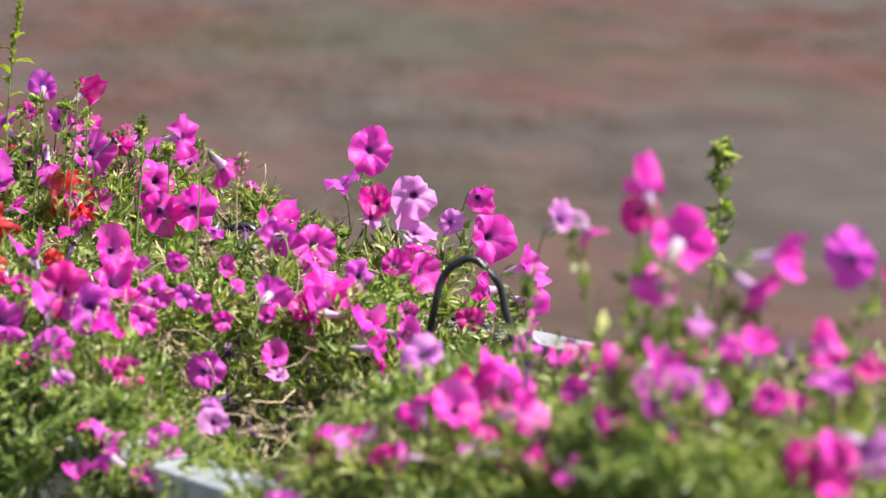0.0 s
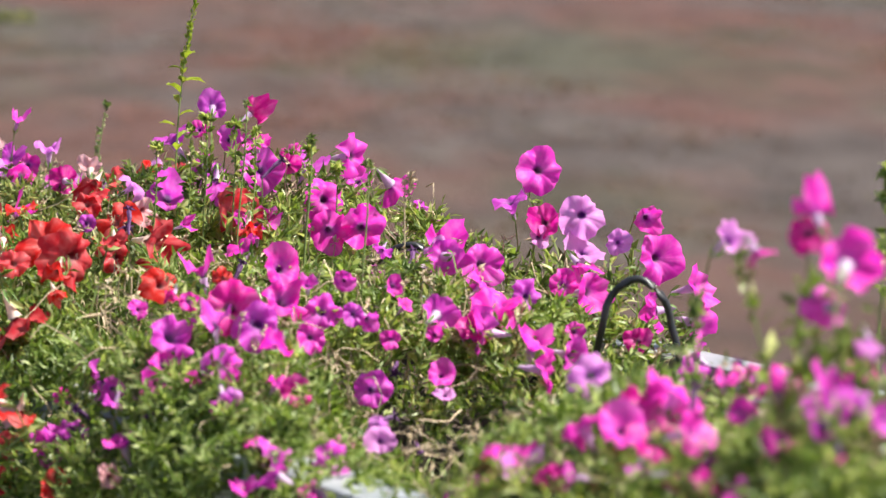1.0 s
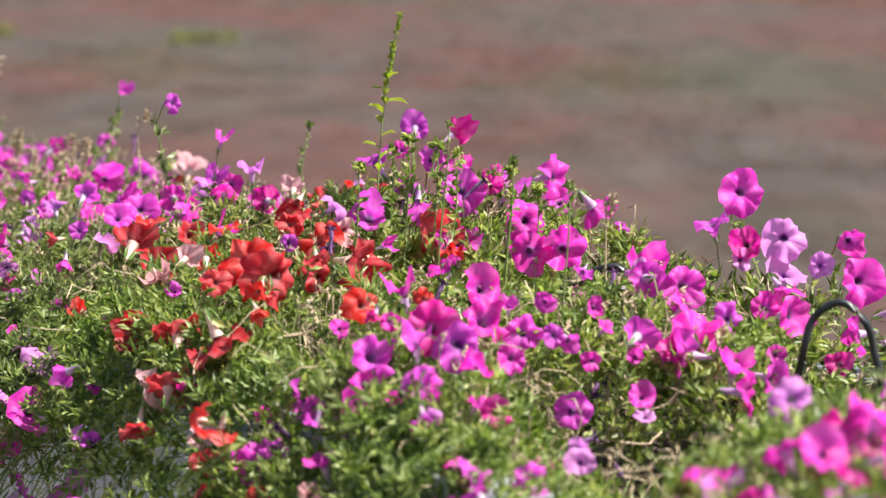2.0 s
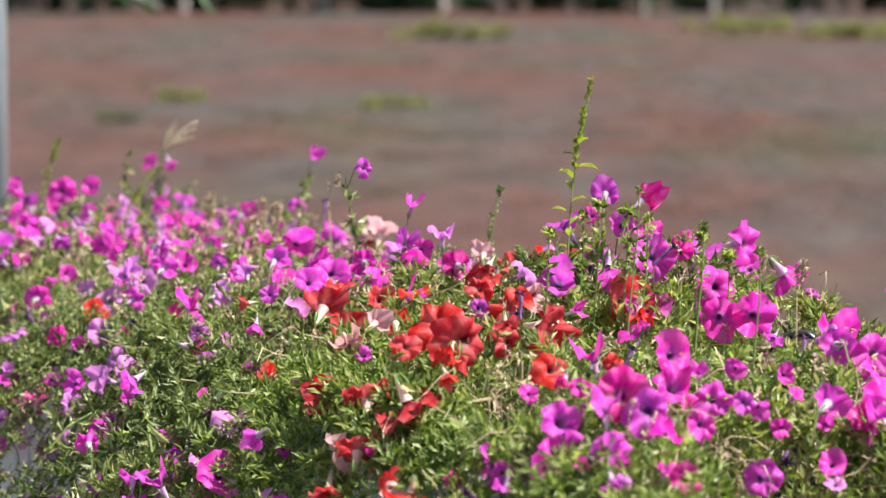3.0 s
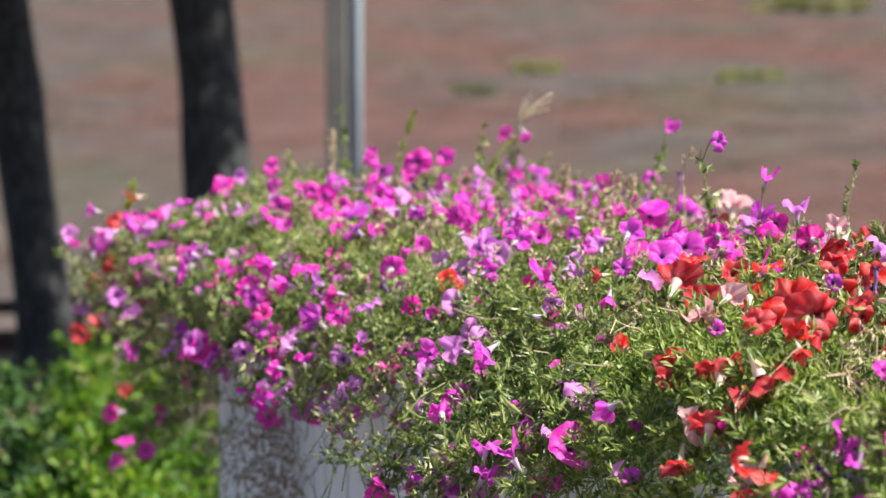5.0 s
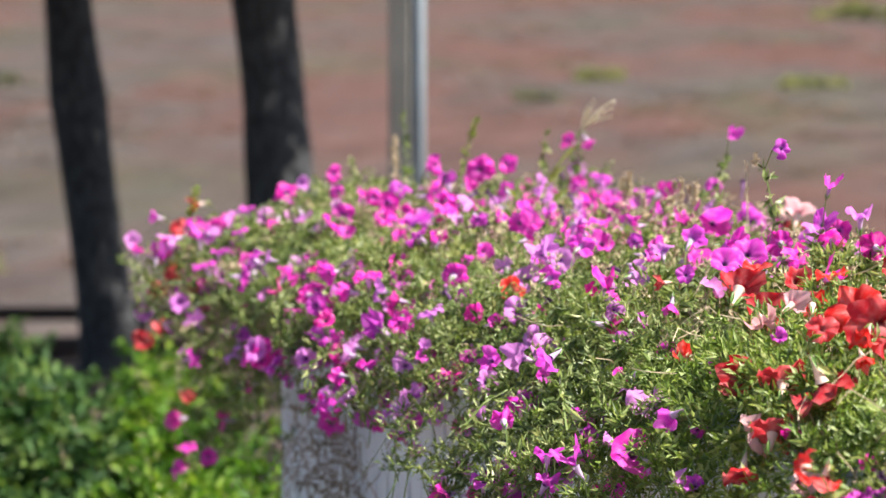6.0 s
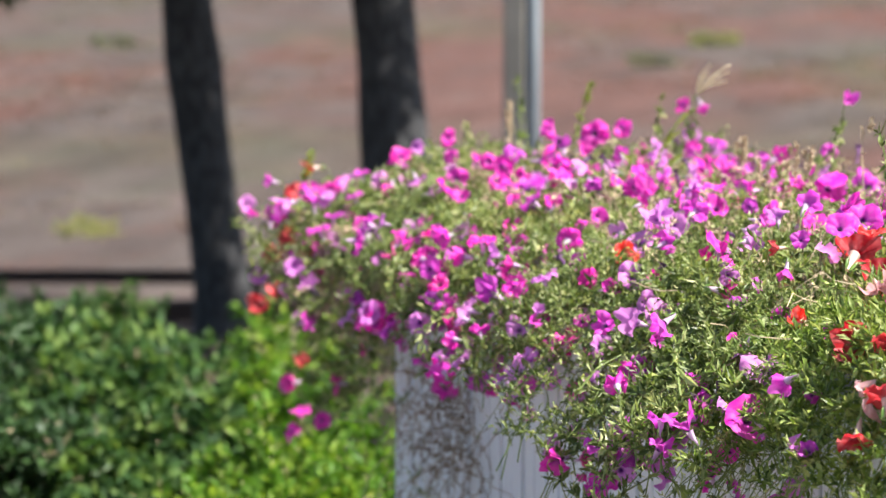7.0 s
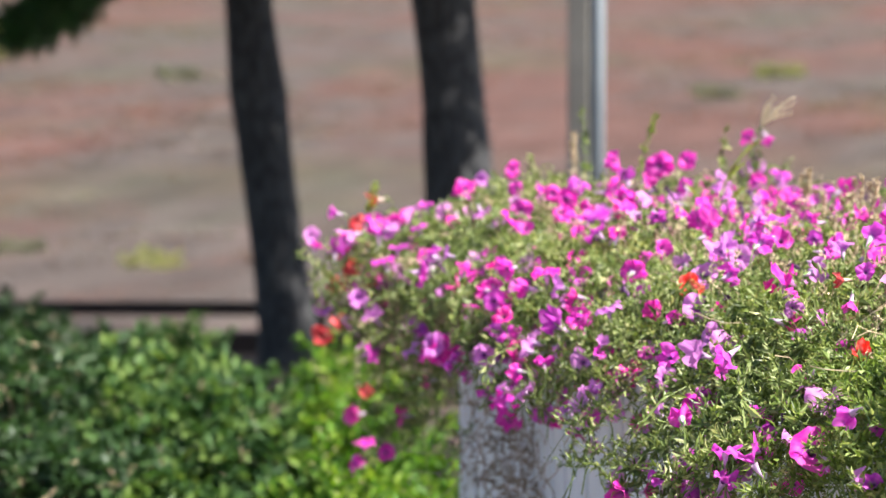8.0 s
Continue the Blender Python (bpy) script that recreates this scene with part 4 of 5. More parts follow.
bloom(0.135, 4.578, 1.260, "magenta", -119, -59, 0.72)
bloom(0.211, 4.935, 1.268, "violet", 172, 21, 0.90)
bloom(0.191, 4.816, 1.248, "magenta", 167, 13, 0.65)
bloom(0.418, 5.454, 1.300, "magenta", 169, 35, 1.06)
bloom(0.247, 5.034, 1.298, "magenta", 178, -4, 0.50)
bloom(0.318, 5.030, 1.291, "magenta", 150, 9, 0.58)
bloom(0.331, 4.989, 1.268, "magenta", 132, 40, 0.50)
bloom(0.255, 4.953, 1.261, "violet", 174, 9, 0.50)
bloom(0.278, 4.952, 1.251, "violet", 152, -25, 0.65)
bloom(0.377, 4.966, 1.263, "violet", 30, 17, 1.01)
bloom(0.457, 4.989, 1.274, "magenta", 162, 71, 1.20)
bloom(0.429, 4.931, 1.245, "crimson", 136, 34, 0.90)
bloom(0.371, 4.876, 1.189, "magenta", 178, 50, 0.66)
bloom(0.373, 4.846, 1.166, "lilac", -171, 58, 0.50)
bloom(0.160, 4.487, 1.224, "crimson", 166, 15, 0.61)
bloom(0.136, 4.508, 1.234, "magenta", 128, 58, 0.50)
bloom(0.062, 4.580, 1.245, "violet", 171, 22, 0.74)
bloom(0.083, 4.529, 1.234, "magenta", 155, -11, 0.50)
bloom(0.079, 4.489, 1.215, "lilac", 159, -2, 0.50)
bloom(0.267, 4.552, 1.167, "lilac", 179, -0, 0.57)
bloom(0.216, 4.455, 1.166, "magenta", -157, 68, 0.50)
bloom(0.367, 4.936, 1.235, "magenta", -173, 24, 0.52)
bloom(0.308, 4.930, 1.228, "magenta", 165, 1, 0.50)
bloom(0.108, 4.369, 1.179, "magenta", 136, 65, 0.50)
bloom(0.194, 4.996, 1.299, "violet", -178, 46, 0.57)
bloom(0.075, 5.910, 1.487, "violet", 4, 28, 0.80)
bloom(0.003, 5.950, 1.433, "violet", -79, 57, 1.18)
bloom(0.052, 5.930, 1.445, "magenta", -169, 34, 0.50)
bloom(-0.003, 5.700, 1.355, "violet", -169, 28, 1.13)
bloom(-0.049, 5.830, 1.364, "lilac", 70, 30, 0.82)
bloom(-0.034, 5.640, 1.339, "blush", 149, -2, 0.79)
bloom(-0.019, 5.430, 1.312, "red", 145, 1, 1.35)
bloom(0.028, 5.550, 1.326, "magenta", 112, 20, 0.50)
bloom(0.108, 5.629, 1.349, "red", 176, -5, 1.19)
bloom(0.123, 5.529, 1.316, "orange", -172, -66, 0.78)
bloom(-0.084, 5.629, 1.329, "orange", -124, 43, 1.19)
bloom(0.046, 5.080, 1.310, "magenta", -58, 73, 0.88)
bloom(0.076, 4.979, 1.309, "orange", 177, -12, 0.50)
bloom(-0.006, 5.010, 1.302, "orange", 147, 32, 1.00)
bloom(0.006, 4.840, 1.300, "crimson", -153, -55, 0.50)
bloom(-0.040, 4.900, 1.280, "magenta", 155, 31, 0.50)
bloom(0.028, 4.800, 1.301, "magenta", 163, 13, 0.53)
bloom(0.082, 4.769, 1.296, "crimson", 178, 17, 1.12)
bloom(0.006, 4.730, 1.265, "violet", 151, 32, 1.22)
bloom(0.061, 4.690, 1.289, "violet", -175, 70, 0.78)
bloom(0.064, 4.590, 1.247, "violet", -142, 18, 0.67)
bloom(0.068, 4.499, 1.210, "violet", 165, -51, 0.73)
bloom(-0.100, 4.829, 1.189, "violet", -105, -2, 0.86)
bloom(-0.075, 4.749, 1.190, "violet", 175, -2, 0.55)
bloom(-0.023, 4.660, 1.208, "magenta", 133, 37, 0.97)
bloom(-0.068, 4.680, 1.174, "violet", -159, -79, 0.73)
bloom(-0.144, 4.878, 1.160, "magenta", 173, 23, 0.50)
bloom(-0.182, 5.307, 1.329, "orange", -164, 32, 1.27)
bloom(-0.129, 5.208, 1.313, "red", 145, -4, 1.34)
bloom(-0.161, 5.168, 1.293, "orange", -160, -43, 0.79)
bloom(-0.159, 5.128, 1.271, "orange", 151, -41, 0.60)
bloom(-0.131, 6.169, 1.365, "blush", -1, 34, 0.83)
bloom(-0.122, 5.929, 1.352, "red", -149, -40, 0.83)
bloom(-0.203, 6.217, 1.396, "lilac", 179, 86, 0.88)
bloom(-0.267, 6.224, 1.376, "violet", 165, 37, 0.72)
bloom(-0.375, 7.571, 1.291, "blush", 14, 50, 1.29)
bloom(-0.395, 7.580, 1.246, "red", 131, -55, 1.35)
bloom(-0.335, 6.211, 1.504, "violet", 133, 5, 0.58)
bloom(-0.254, 6.215, 1.442, "violet", 113, 71, 0.58)
bloom(-0.240, 5.915, 1.320, "orange", -138, 79, 0.83)
bloom(-0.296, 5.923, 1.309, "red", 165, 39, 0.90)
bloom(-0.325, 5.611, 1.290, "red", 22, 24, 1.35)
bloom(-0.273, 5.453, 1.320, "blush", 33, 20, 0.86)
bloom(-0.314, 5.421, 1.282, "blush", 112, -55, 0.79)
bloom(-0.385, 5.917, 1.300, "red", 15, 31, 1.35)
bloom(-0.366, 5.989, 1.321, "orange", 157, 77, 0.77)
bloom(-0.385, 6.068, 1.338, "violet", 166, 35, 0.98)
bloom(-0.476, 7.655, 1.257, "violet", 176, 23, 1.22)
bloom(-0.420, 6.025, 1.327, "violet", 162, 47, 0.82)
bloom(-0.408, 6.156, 1.348, "magenta", 149, 18, 0.68)
bloom(-0.506, 6.942, 1.311, "magenta", 156, 7, 1.05)
bloom(-0.347, 5.329, 1.220, "red", -150, 18, 1.35)
bloom(-0.279, 5.243, 1.235, "red", 4, 44, 1.23)
bloom(-0.212, 5.126, 1.222, "red", 99, -68, 1.35)
bloom(-0.331, 5.189, 1.147, "blush", -97, -29, 1.25)
bloom(-0.288, 5.152, 1.171, "red", 8, 42, 1.12)
bloom(-0.260, 5.113, 1.166, "crimson", 160, -58, 0.50)
bloom(-0.332, 5.129, 1.100, "red", -167, -62, 0.90)
bloom(-0.243, 5.014, 1.113, "blush", 145, 15, 0.70)
bloom(-0.293, 5.352, 1.279, "violet", -158, 39, 0.50)
bloom(-0.078, 5.339, 1.318, "red", 165, -60, 0.69)
bloom(-0.577, 7.909, 1.310, "violet", 172, 9, 0.70)
bloom(-0.238, 6.225, 1.366, "magenta", 167, 31, 0.65)
bloom(-0.126, 5.629, 1.322, "violet", 172, 7, 0.50)
bloom(-0.537, 7.912, 1.426, "violet", 153, 27, 0.58)
bloom(-0.567, 7.659, 1.258, "lilac", 157, 27, 0.74)
bloom(-0.578, 7.759, 1.280, "lilac", -129, 47, 0.50)
bloom(-0.650, 7.652, 1.264, "lilac", -34, 79, 0.57)
bloom(-0.604, 6.793, 1.282, "magenta", -173, 31, 0.50)
bloom(-0.583, 6.183, 1.296, "lilac", 120, -18, 0.54)
bloom(-0.648, 6.809, 1.287, "violet", -175, 12, 0.50)
bloom(-0.431, 6.155, 1.338, "violet", -139, 27, 0.51)
bloom(-0.708, 6.813, 1.285, "magenta", 151, 37, 0.88)
bloom(-0.783, 7.650, 1.272, "magenta", -174, 8, 0.74)
bloom(-0.812, 7.898, 1.281, "magenta", -167, 61, 0.59)
bloom(-0.851, 7.834, 1.276, "magenta", -146, 23, 0.58)
bloom(-0.843, 7.613, 1.271, "violet", 172, 33, 0.56)
bloom(-0.995, 8.703, 1.361, "magenta", -136, 22, 0.69)
bloom(-0.943, 8.729, 1.350, "magenta", 111, -54, 0.77)
bloom(-0.993, 7.918, 1.256, "magenta", 153, 19, 1.10)
bloom(-0.920, 7.232, 1.280, "magenta", 164, -16, 0.77)
bloom(-0.801, 7.014, 1.280, "magenta", 119, 19, 0.62)
bloom(-1.238, 8.248, 1.327, "magenta", 121, 1, 0.77)
bloom(-1.148, 8.261, 1.320, "magenta", -174, 13, 1.08)
bloom(-1.084, 8.279, 1.333, "magenta", 165, 13, 0.77)
bloom(-1.155, 8.128, 1.293, "magenta", 129, 14, 0.61)
bloom(-1.225, 8.027, 1.273, "magenta", 87, 3, 0.82)
bloom(-1.114, 7.973, 1.257, "magenta", 153, 61, 0.78)
bloom(-1.006, 7.240, 1.285, "violet", 135, -41, 0.64)
bloom(-0.968, 7.306, 1.293, "magenta", 131, 35, 0.54)
bloom(-0.970, 7.064, 1.239, "magenta", 135, 7, 0.62)
bloom(-0.763, 6.596, 1.269, "lilac", 152, 12, 0.73)
bloom(-0.901, 6.841, 1.233, "lilac", -23, 29, 0.67)
bloom(-0.847, 6.535, 1.220, "orange", 156, 35, 0.78)
bloom(-0.818, 6.408, 1.194, "lilac", 167, 10, 0.83)
bloom(-0.773, 6.333, 1.192, "crimson", 121, -2, 0.71)
bloom(-0.774, 6.262, 1.165, "lilac", -170, 10, 0.76)
bloom(-0.732, 6.147, 1.159, "lilac", 160, 47, 1.03)
bloom(-0.777, 6.212, 1.143, "magenta", 29, 77, 0.61)
bloom(-0.651, 6.276, 1.264, "magenta", 161, 73, 0.81)
bloom(-0.676, 6.274, 1.245, "crimson", 114, 37, 0.52)
bloom(-0.616, 6.119, 1.254, "magenta", 107, 28, 0.50)
bloom(-0.608, 6.049, 1.236, "lilac", 145, 5, 0.59)
bloom(-0.581, 5.922, 1.203, "violet", 163, 33, 0.63)
bloom(-0.531, 6.037, 1.286, "red", -114, -2, 0.53)
bloom(-0.503, 5.929, 1.255, "magenta", -164, -68, 0.60)
bloom(-0.499, 5.789, 1.197, "violet", 167, 5, 0.62)
bloom(-0.467, 5.731, 1.200, "orange", 180, 43, 0.53)
bloom(-0.438, 5.904, 1.285, "lilac", -114, -44, 0.65)
bloom(-1.059, 7.021, 1.163, "magenta", 126, 11, 0.78)
bloom(-1.111, 7.002, 1.125, "magenta", 144, 29, 0.82)
bloom(-1.018, 6.966, 1.174, "lilac", 128, 17, 0.62)
bloom(-0.957, 6.702, 1.184, "violet", 145, -2, 0.65)
bloom(-0.905, 6.497, 1.175, "crimson", 150, -4, 0.63)
bloom(-0.866, 6.422, 1.170, "magenta", 126, 20, 0.57)
bloom(-1.009, 6.533, 1.114, "lilac", 152, 51, 0.50)
bloom(-1.010, 6.502, 1.098, "violet", 118, 36, 0.52)
bloom(-0.904, 6.366, 1.115, "violet", 179, 18, 0.56)
bloom(-0.850, 6.232, 1.087, "lilac", 127, 15, 0.67)
bloom(-1.024, 6.753, 0.958, "lilac", -149, 19, 0.76)
bloom(-1.083, 6.885, 0.920, "violet", 147, 5, 0.71)
bloom(-0.905, 6.487, 0.991, "lilac", 157, 40, 0.51)
bloom(-0.955, 6.601, 0.958, "magenta", 161, -17, 0.65)
bloom(-0.935, 6.554, 0.937, "lilac", 134, -62, 0.58)
bloom(-0.935, 6.554, 0.891, "lilac", 116, 17, 0.73)
bloom(-0.846, 6.354, 0.994, "violet", 166, -27, 0.50)
bloom(-0.789, 6.230, 0.954, "lilac", 166, 20, 0.50)
bloom(-0.824, 6.306, 0.857, "lilac", 164, 11, 0.88)
bloom(-1.012, 6.724, 0.824, "lilac", 133, 26, 0.85)
bloom(-0.921, 6.525, 0.840, "crimson", 127, 15, 0.70)
bloom(-0.927, 6.535, 0.801, "crimson", -126, -49, 0.67)
bloom(-0.779, 6.030, 1.074, "magenta", -175, -17, 0.70)
bloom(-0.628, 5.756, 1.100, "violet", 94, 45, 0.75)
bloom(-0.621, 5.696, 1.076, "violet", 142, -17, 0.58)
bloom(-0.680, 5.992, 1.006, "crimson", -168, 20, 0.67)
bloom(-0.689, 6.011, 0.955, "lilac", 150, -17, 0.75)
bloom(-0.747, 6.135, 0.905, "violet", -157, 33, 0.68)
bloom(-0.705, 6.049, 0.888, "lilac", 119, -7, 0.76)
bloom(-0.617, 5.848, 0.935, "magenta", -158, 62, 0.73)
bloom(-0.625, 5.867, 0.909, "magenta", -140, -0, 0.54)
bloom(-0.520, 5.485, 1.079, "magenta", 159, 21, 1.22)
bloom(-0.557, 5.592, 1.087, "lilac", 68, 64, 0.60)
bloom(-0.483, 5.388, 1.077, "lilac", 96, -27, 0.50)
bloom(-0.577, 5.761, 0.982, "magenta", 168, 24, 0.56)
bloom(-0.607, 5.828, 0.964, "crimson", 147, 42, 0.50)
bloom(-0.507, 5.627, 1.142, "lilac", -175, 60, 1.18)
bloom(-0.550, 5.724, 1.144, "lilac", -119, -74, 0.72)
bloom(-0.573, 5.802, 1.157, "magenta", 134, 28, 0.50)
bloom(-0.430, 5.252, 1.061, "lilac", -114, -30, 0.80)
bloom(-0.452, 5.481, 0.982, "lilac", 142, -44, 0.63)
bloom(-0.396, 5.496, 1.214, "magenta", -178, 5, 0.50)
bloom(-0.408, 5.224, 1.072, "violet", -167, 26, 0.50)
bloom(-0.725, 6.027, 1.125, "violet", 145, 1, 0.50)
bloom(-0.546, 5.945, 1.234, "violet", 121, 14, 0.50)
bloom(-0.412, 5.324, 1.135, "violet", 179, -43, 0.50)
bloom(-0.486, 6.010, 1.304, "violet", -177, 23, 0.50)
bloom(-0.954, 8.587, 1.265, "magenta", 167, 19, 0.60)
bloom(-1.357, 8.036, 1.269, "magenta", 173, 17, 0.71)
bloom(-1.316, 7.982, 1.261, "magenta", 170, 6, 0.78)
bloom(-1.273, 7.837, 1.234, "magenta", 133, 50, 0.88)
bloom(-1.310, 7.872, 1.242, "magenta", 173, 45, 0.70)
bloom(-1.261, 7.920, 1.247, "magenta", -179, -42, 0.70)
bloom(-1.238, 7.478, 1.223, "magenta", -171, 72, 0.66)
bloom(-1.188, 7.365, 1.238, "magenta", 170, 15, 0.58)
bloom(-1.525, 8.464, 1.289, "magenta", 136, -2, 0.71)
bloom(-1.480, 8.248, 1.263, "magenta", 176, 2, 0.62)
bloom(-1.389, 8.071, 1.272, "magenta", 143, 72, 0.53)
bloom(-1.634, 8.423, 1.250, "magenta", 162, 41, 0.79)
bloom(-1.650, 8.420, 1.226, "magenta", -147, -50, 0.59)
bloom(-1.676, 8.394, 1.190, "lilac", 172, 5, 0.95)
bloom(-1.635, 8.301, 1.177, "magenta", -168, -56, 0.74)
bloom(-1.551, 8.164, 1.189, "magenta", 141, 31, 0.73)
bloom(-1.530, 8.198, 1.215, "magenta", 121, -8, 0.61)
bloom(-1.419, 7.985, 1.231, "magenta", 153, -1, 0.86)
bloom(-1.448, 8.000, 1.218, "crimson", 168, 1, 0.60)
bloom(-1.329, 7.615, 1.179, "magenta", 136, -26, 0.50)
bloom(-1.486, 7.790, 1.141, "lilac", 180, 50, 0.69)
bloom(-1.451, 7.776, 1.153, "violet", 157, 22, 0.77)
bloom(-1.460, 7.703, 1.129, "violet", -104, 10, 0.58)
bloom(-1.485, 7.719, 1.121, "magenta", -172, -9, 0.62)
bloom(-1.739, 8.463, 1.205, "violet", -90, 76, 0.68)
bloom(-1.765, 8.468, 1.171, "lilac", 167, 14, 0.92)
bloom(-1.818, 8.477, 1.153, "magenta", 152, 16, 0.84)
bloom(-1.789, 8.473, 1.179, "magenta", 179, 36, 0.64)
bloom(-1.751, 8.369, 1.134, "lilac", -150, 60, 0.51)
bloom(-1.730, 8.302, 1.113, "violet", 176, 18, 0.55)
bloom(-1.676, 8.190, 1.101, "magenta", 165, 25, 0.81)
bloom(-1.746, 8.237, 1.066, "lilac", 121, 38, 0.97)
bloom(-1.904, 8.489, 1.155, "red", -155, 49, 0.90)
bloom(-1.942, 8.501, 1.116, "magenta", 123, 20, 0.76)
bloom(-1.976, 8.524, 1.083, "magenta", 130, 16, 0.85)
bloom(-1.913, 8.497, 1.103, "violet", 102, -23, 0.68)
bloom(-1.920, 8.496, 1.051, "red", 141, 31, 0.90)
bloom(-1.862, 8.406, 1.055, "violet", 176, 49, 0.75)
bloom(-1.967, 8.516, 1.007, "red", -178, 42, 0.99)
bloom(-1.949, 8.592, 0.989, "violet", 176, 17, 0.69)
bloom(-2.001, 8.508, 0.949, "lilac", -174, 31, 0.85)
bloom(-2.012, 8.741, 0.879, "red", -179, 37, 0.79)
bloom(-2.139, 9.071, 0.807, "red", -172, 11, 1.11)
bloom(-1.928, 8.689, 0.944, "violet", 147, -6, 0.70)
bloom(-1.887, 8.667, 0.926, "crimson", 149, -3, 0.69)
bloom(-2.025, 9.138, 0.765, "lilac", 119, 32, 0.91)
bloom(-1.896, 8.685, 0.825, "violet", 130, 32, 0.61)
bloom(-1.559, 7.938, 0.947, "magenta", 178, 25, 0.78)
bloom(-1.589, 8.004, 0.928, "violet", 142, -2, 0.64)
bloom(-1.499, 7.807, 0.963, "magenta", 141, 28, 0.55)
bloom(-1.535, 7.688, 1.080, "lilac", 164, 9, 0.69)
bloom(-1.325, 7.291, 1.103, "magenta", 151, 16, 0.72)
bloom(-1.359, 7.345, 1.091, "violet", 168, 14, 0.50)
bloom(-1.248, 7.253, 1.154, "magenta", 164, 13, 0.78)
bloom(-1.374, 7.526, 0.998, "crimson", 153, -10, 0.60)
bloom(-1.385, 7.554, 0.956, "violet", 173, -11, 0.67)
bloom(-1.245, 7.010, 1.038, "crimson", 142, 19, 0.85)
bloom(-1.343, 7.460, 0.956, "crimson", -96, -30, 0.63)
bloom(-1.275, 7.310, 0.945, "lilac", -138, 8, 0.79)
bloom(-1.525, 7.863, 0.867, "violet", -63, -22, 0.63)
bloom(-1.437, 7.667, 0.851, "crimson", 90, -30, 0.54)
bloom(-1.690, 8.228, 0.804, "crimson", -123, -13, 0.66)
bloom(-2.040, 9.135, 0.655, "red", 140, 10, 0.77)
bloom(-2.067, 9.108, 0.598, "crimson", -128, -1, 0.99)
bloom(-1.820, 8.518, 0.683, "crimson", -88, 1, 0.96)
bloom(-2.070, 9.108, 0.470, "magenta", -133, 18, 0.99)
bloom(-2.038, 9.115, 0.527, "magenta", 149, 87, 0.90)
bloom(-1.875, 8.639, 0.571, "magenta", 163, -6, 0.69)
bloom(-1.357, 7.488, 0.816, "magenta", 179, -50, 0.98)
bloom(-1.245, 7.244, 0.877, "violet", 174, 11, 0.81)
bloom(-1.232, 7.216, 0.858, "violet", -101, -55, 0.61)
bloom(-1.172, 7.084, 0.934, "violet", 137, 14, 0.60)
bloom(-1.144, 7.017, 0.924, "crimson", 109, 32, 0.56)
bloom(-1.135, 6.998, 0.997, "violet", 178, 47, 0.78)
bloom(-1.109, 6.942, 0.975, "crimson", 101, 49, 0.62)
bloom(-1.135, 6.999, 0.873, "magenta", 62, 72, 0.62)
bloom(-1.092, 6.904, 0.865, "lilac", 139, -14, 0.55)
bloom(-1.149, 7.148, 1.173, "magenta", -136, 44, 0.87)
bloom(-1.179, 7.224, 1.190, "magenta", 132, 31, 0.74)
bloom(-1.135, 7.100, 1.153, "violet", 168, -4, 0.70)
bloom(-1.167, 7.085, 1.127, "lilac", -179, 8, 0.50)
bloom(-1.137, 7.039, 1.125, "magenta", 151, 4, 0.85)
bloom(-1.108, 6.962, 1.112, "magenta", 141, -22, 0.58)
bloom(-1.147, 6.865, 1.057, "lilac", -171, 32, 0.55)
bloom(-1.153, 7.208, 1.202, "magenta", -177, 36, 0.61)
bloom(-1.716, 8.284, 0.984, "magenta", -132, 18, 0.51)
bloom(-1.813, 8.294, 1.048, "magenta", 154, -4, 0.51)

tall_weed(0.004, 5.879, 1.406, 1.668, 0.052, "tall yellow green weed with a pointed seed spike")
sprig("stray_shoot", 0.895, 4.481, 1.375, 1.496, 0.017, 0.009, 0.046, FRESH, "pale green leafy shoot above the flowers", 90)
sprig("stray_shoot", -0.156, 6.574, 1.339, 1.450, 0.056, 0.010, 0.022, LEAF, "soft green leafy shoot above the flowers", 40, 0.0, 0.01)
grass_stalk(-0.964, 7.812, 1.436, 0.098, 0.027, "tall green grass with a pale feathery seed head")
sprig("dry_stalk", -0.707, 7.239, 1.274, 1.382, 0.006, 0.009, 0.018, DRY, "dry beige seed stalk over the flowers", 60, 0.05, 0.015)
sprig("dry_stalk", -0.623, 7.246, 1.275, 1.353, -0.052, 0.002, 0.018, DRY, "dry beige seed stalk over the flowers", 60, 0.05, 0.015)
sprig("dry_stalk", -0.562, 7.053, 1.303, 1.389, -0.018, 0.005, 0.018, DRY, "dry beige seed stalk over the flowers", 60, 0.05, 0.015)
sprig("dry_stalk", -0.533, 6.956, 1.323, 1.390, -0.010, 0.004, 0.018, DRY, "dry beige seed stalk over the flowers", 60, 0.05, 0.015)
sprig("dry_stalk", -0.648, 7.145, 1.294, 1.345, 0.038, 0.007, 0.018, DRY, "dry beige seed stalk over the flowers", 60, 0.05, 0.015)
sprig("dry_stalk", -1.323, 8.164, 1.198, 1.392, -0.005, 0.013, 0.018, DRY, "dry beige seed stalk over the flowers", 60, 0.05, 0.015)
sprig("stray_shoot", -1.035, 8.410, 1.226, 1.392, 0.021, 0.014, 0.035, LEAF, "green leafy shoot above the flowers", 40)
sprig("stray_shoot", -1.277, 8.684, 1.270, 1.407, 0.059, 0.017, 0.03, WEED, "thin green shoot above the flowers", 26, 0.05)
sprig("dry_stalk", -0.749, 7.536, 1.263, 1.363, 0.020, 0.010, 0.014, DRY, "dry beige seed stalk", 46, 0.06)
sprig("dry_stalk", -0.705, 7.640, 1.255, 1.338, -0.031, 0.004, 0.014, DRY, "dry beige seed stalk", 40, 0.04, 0.02)
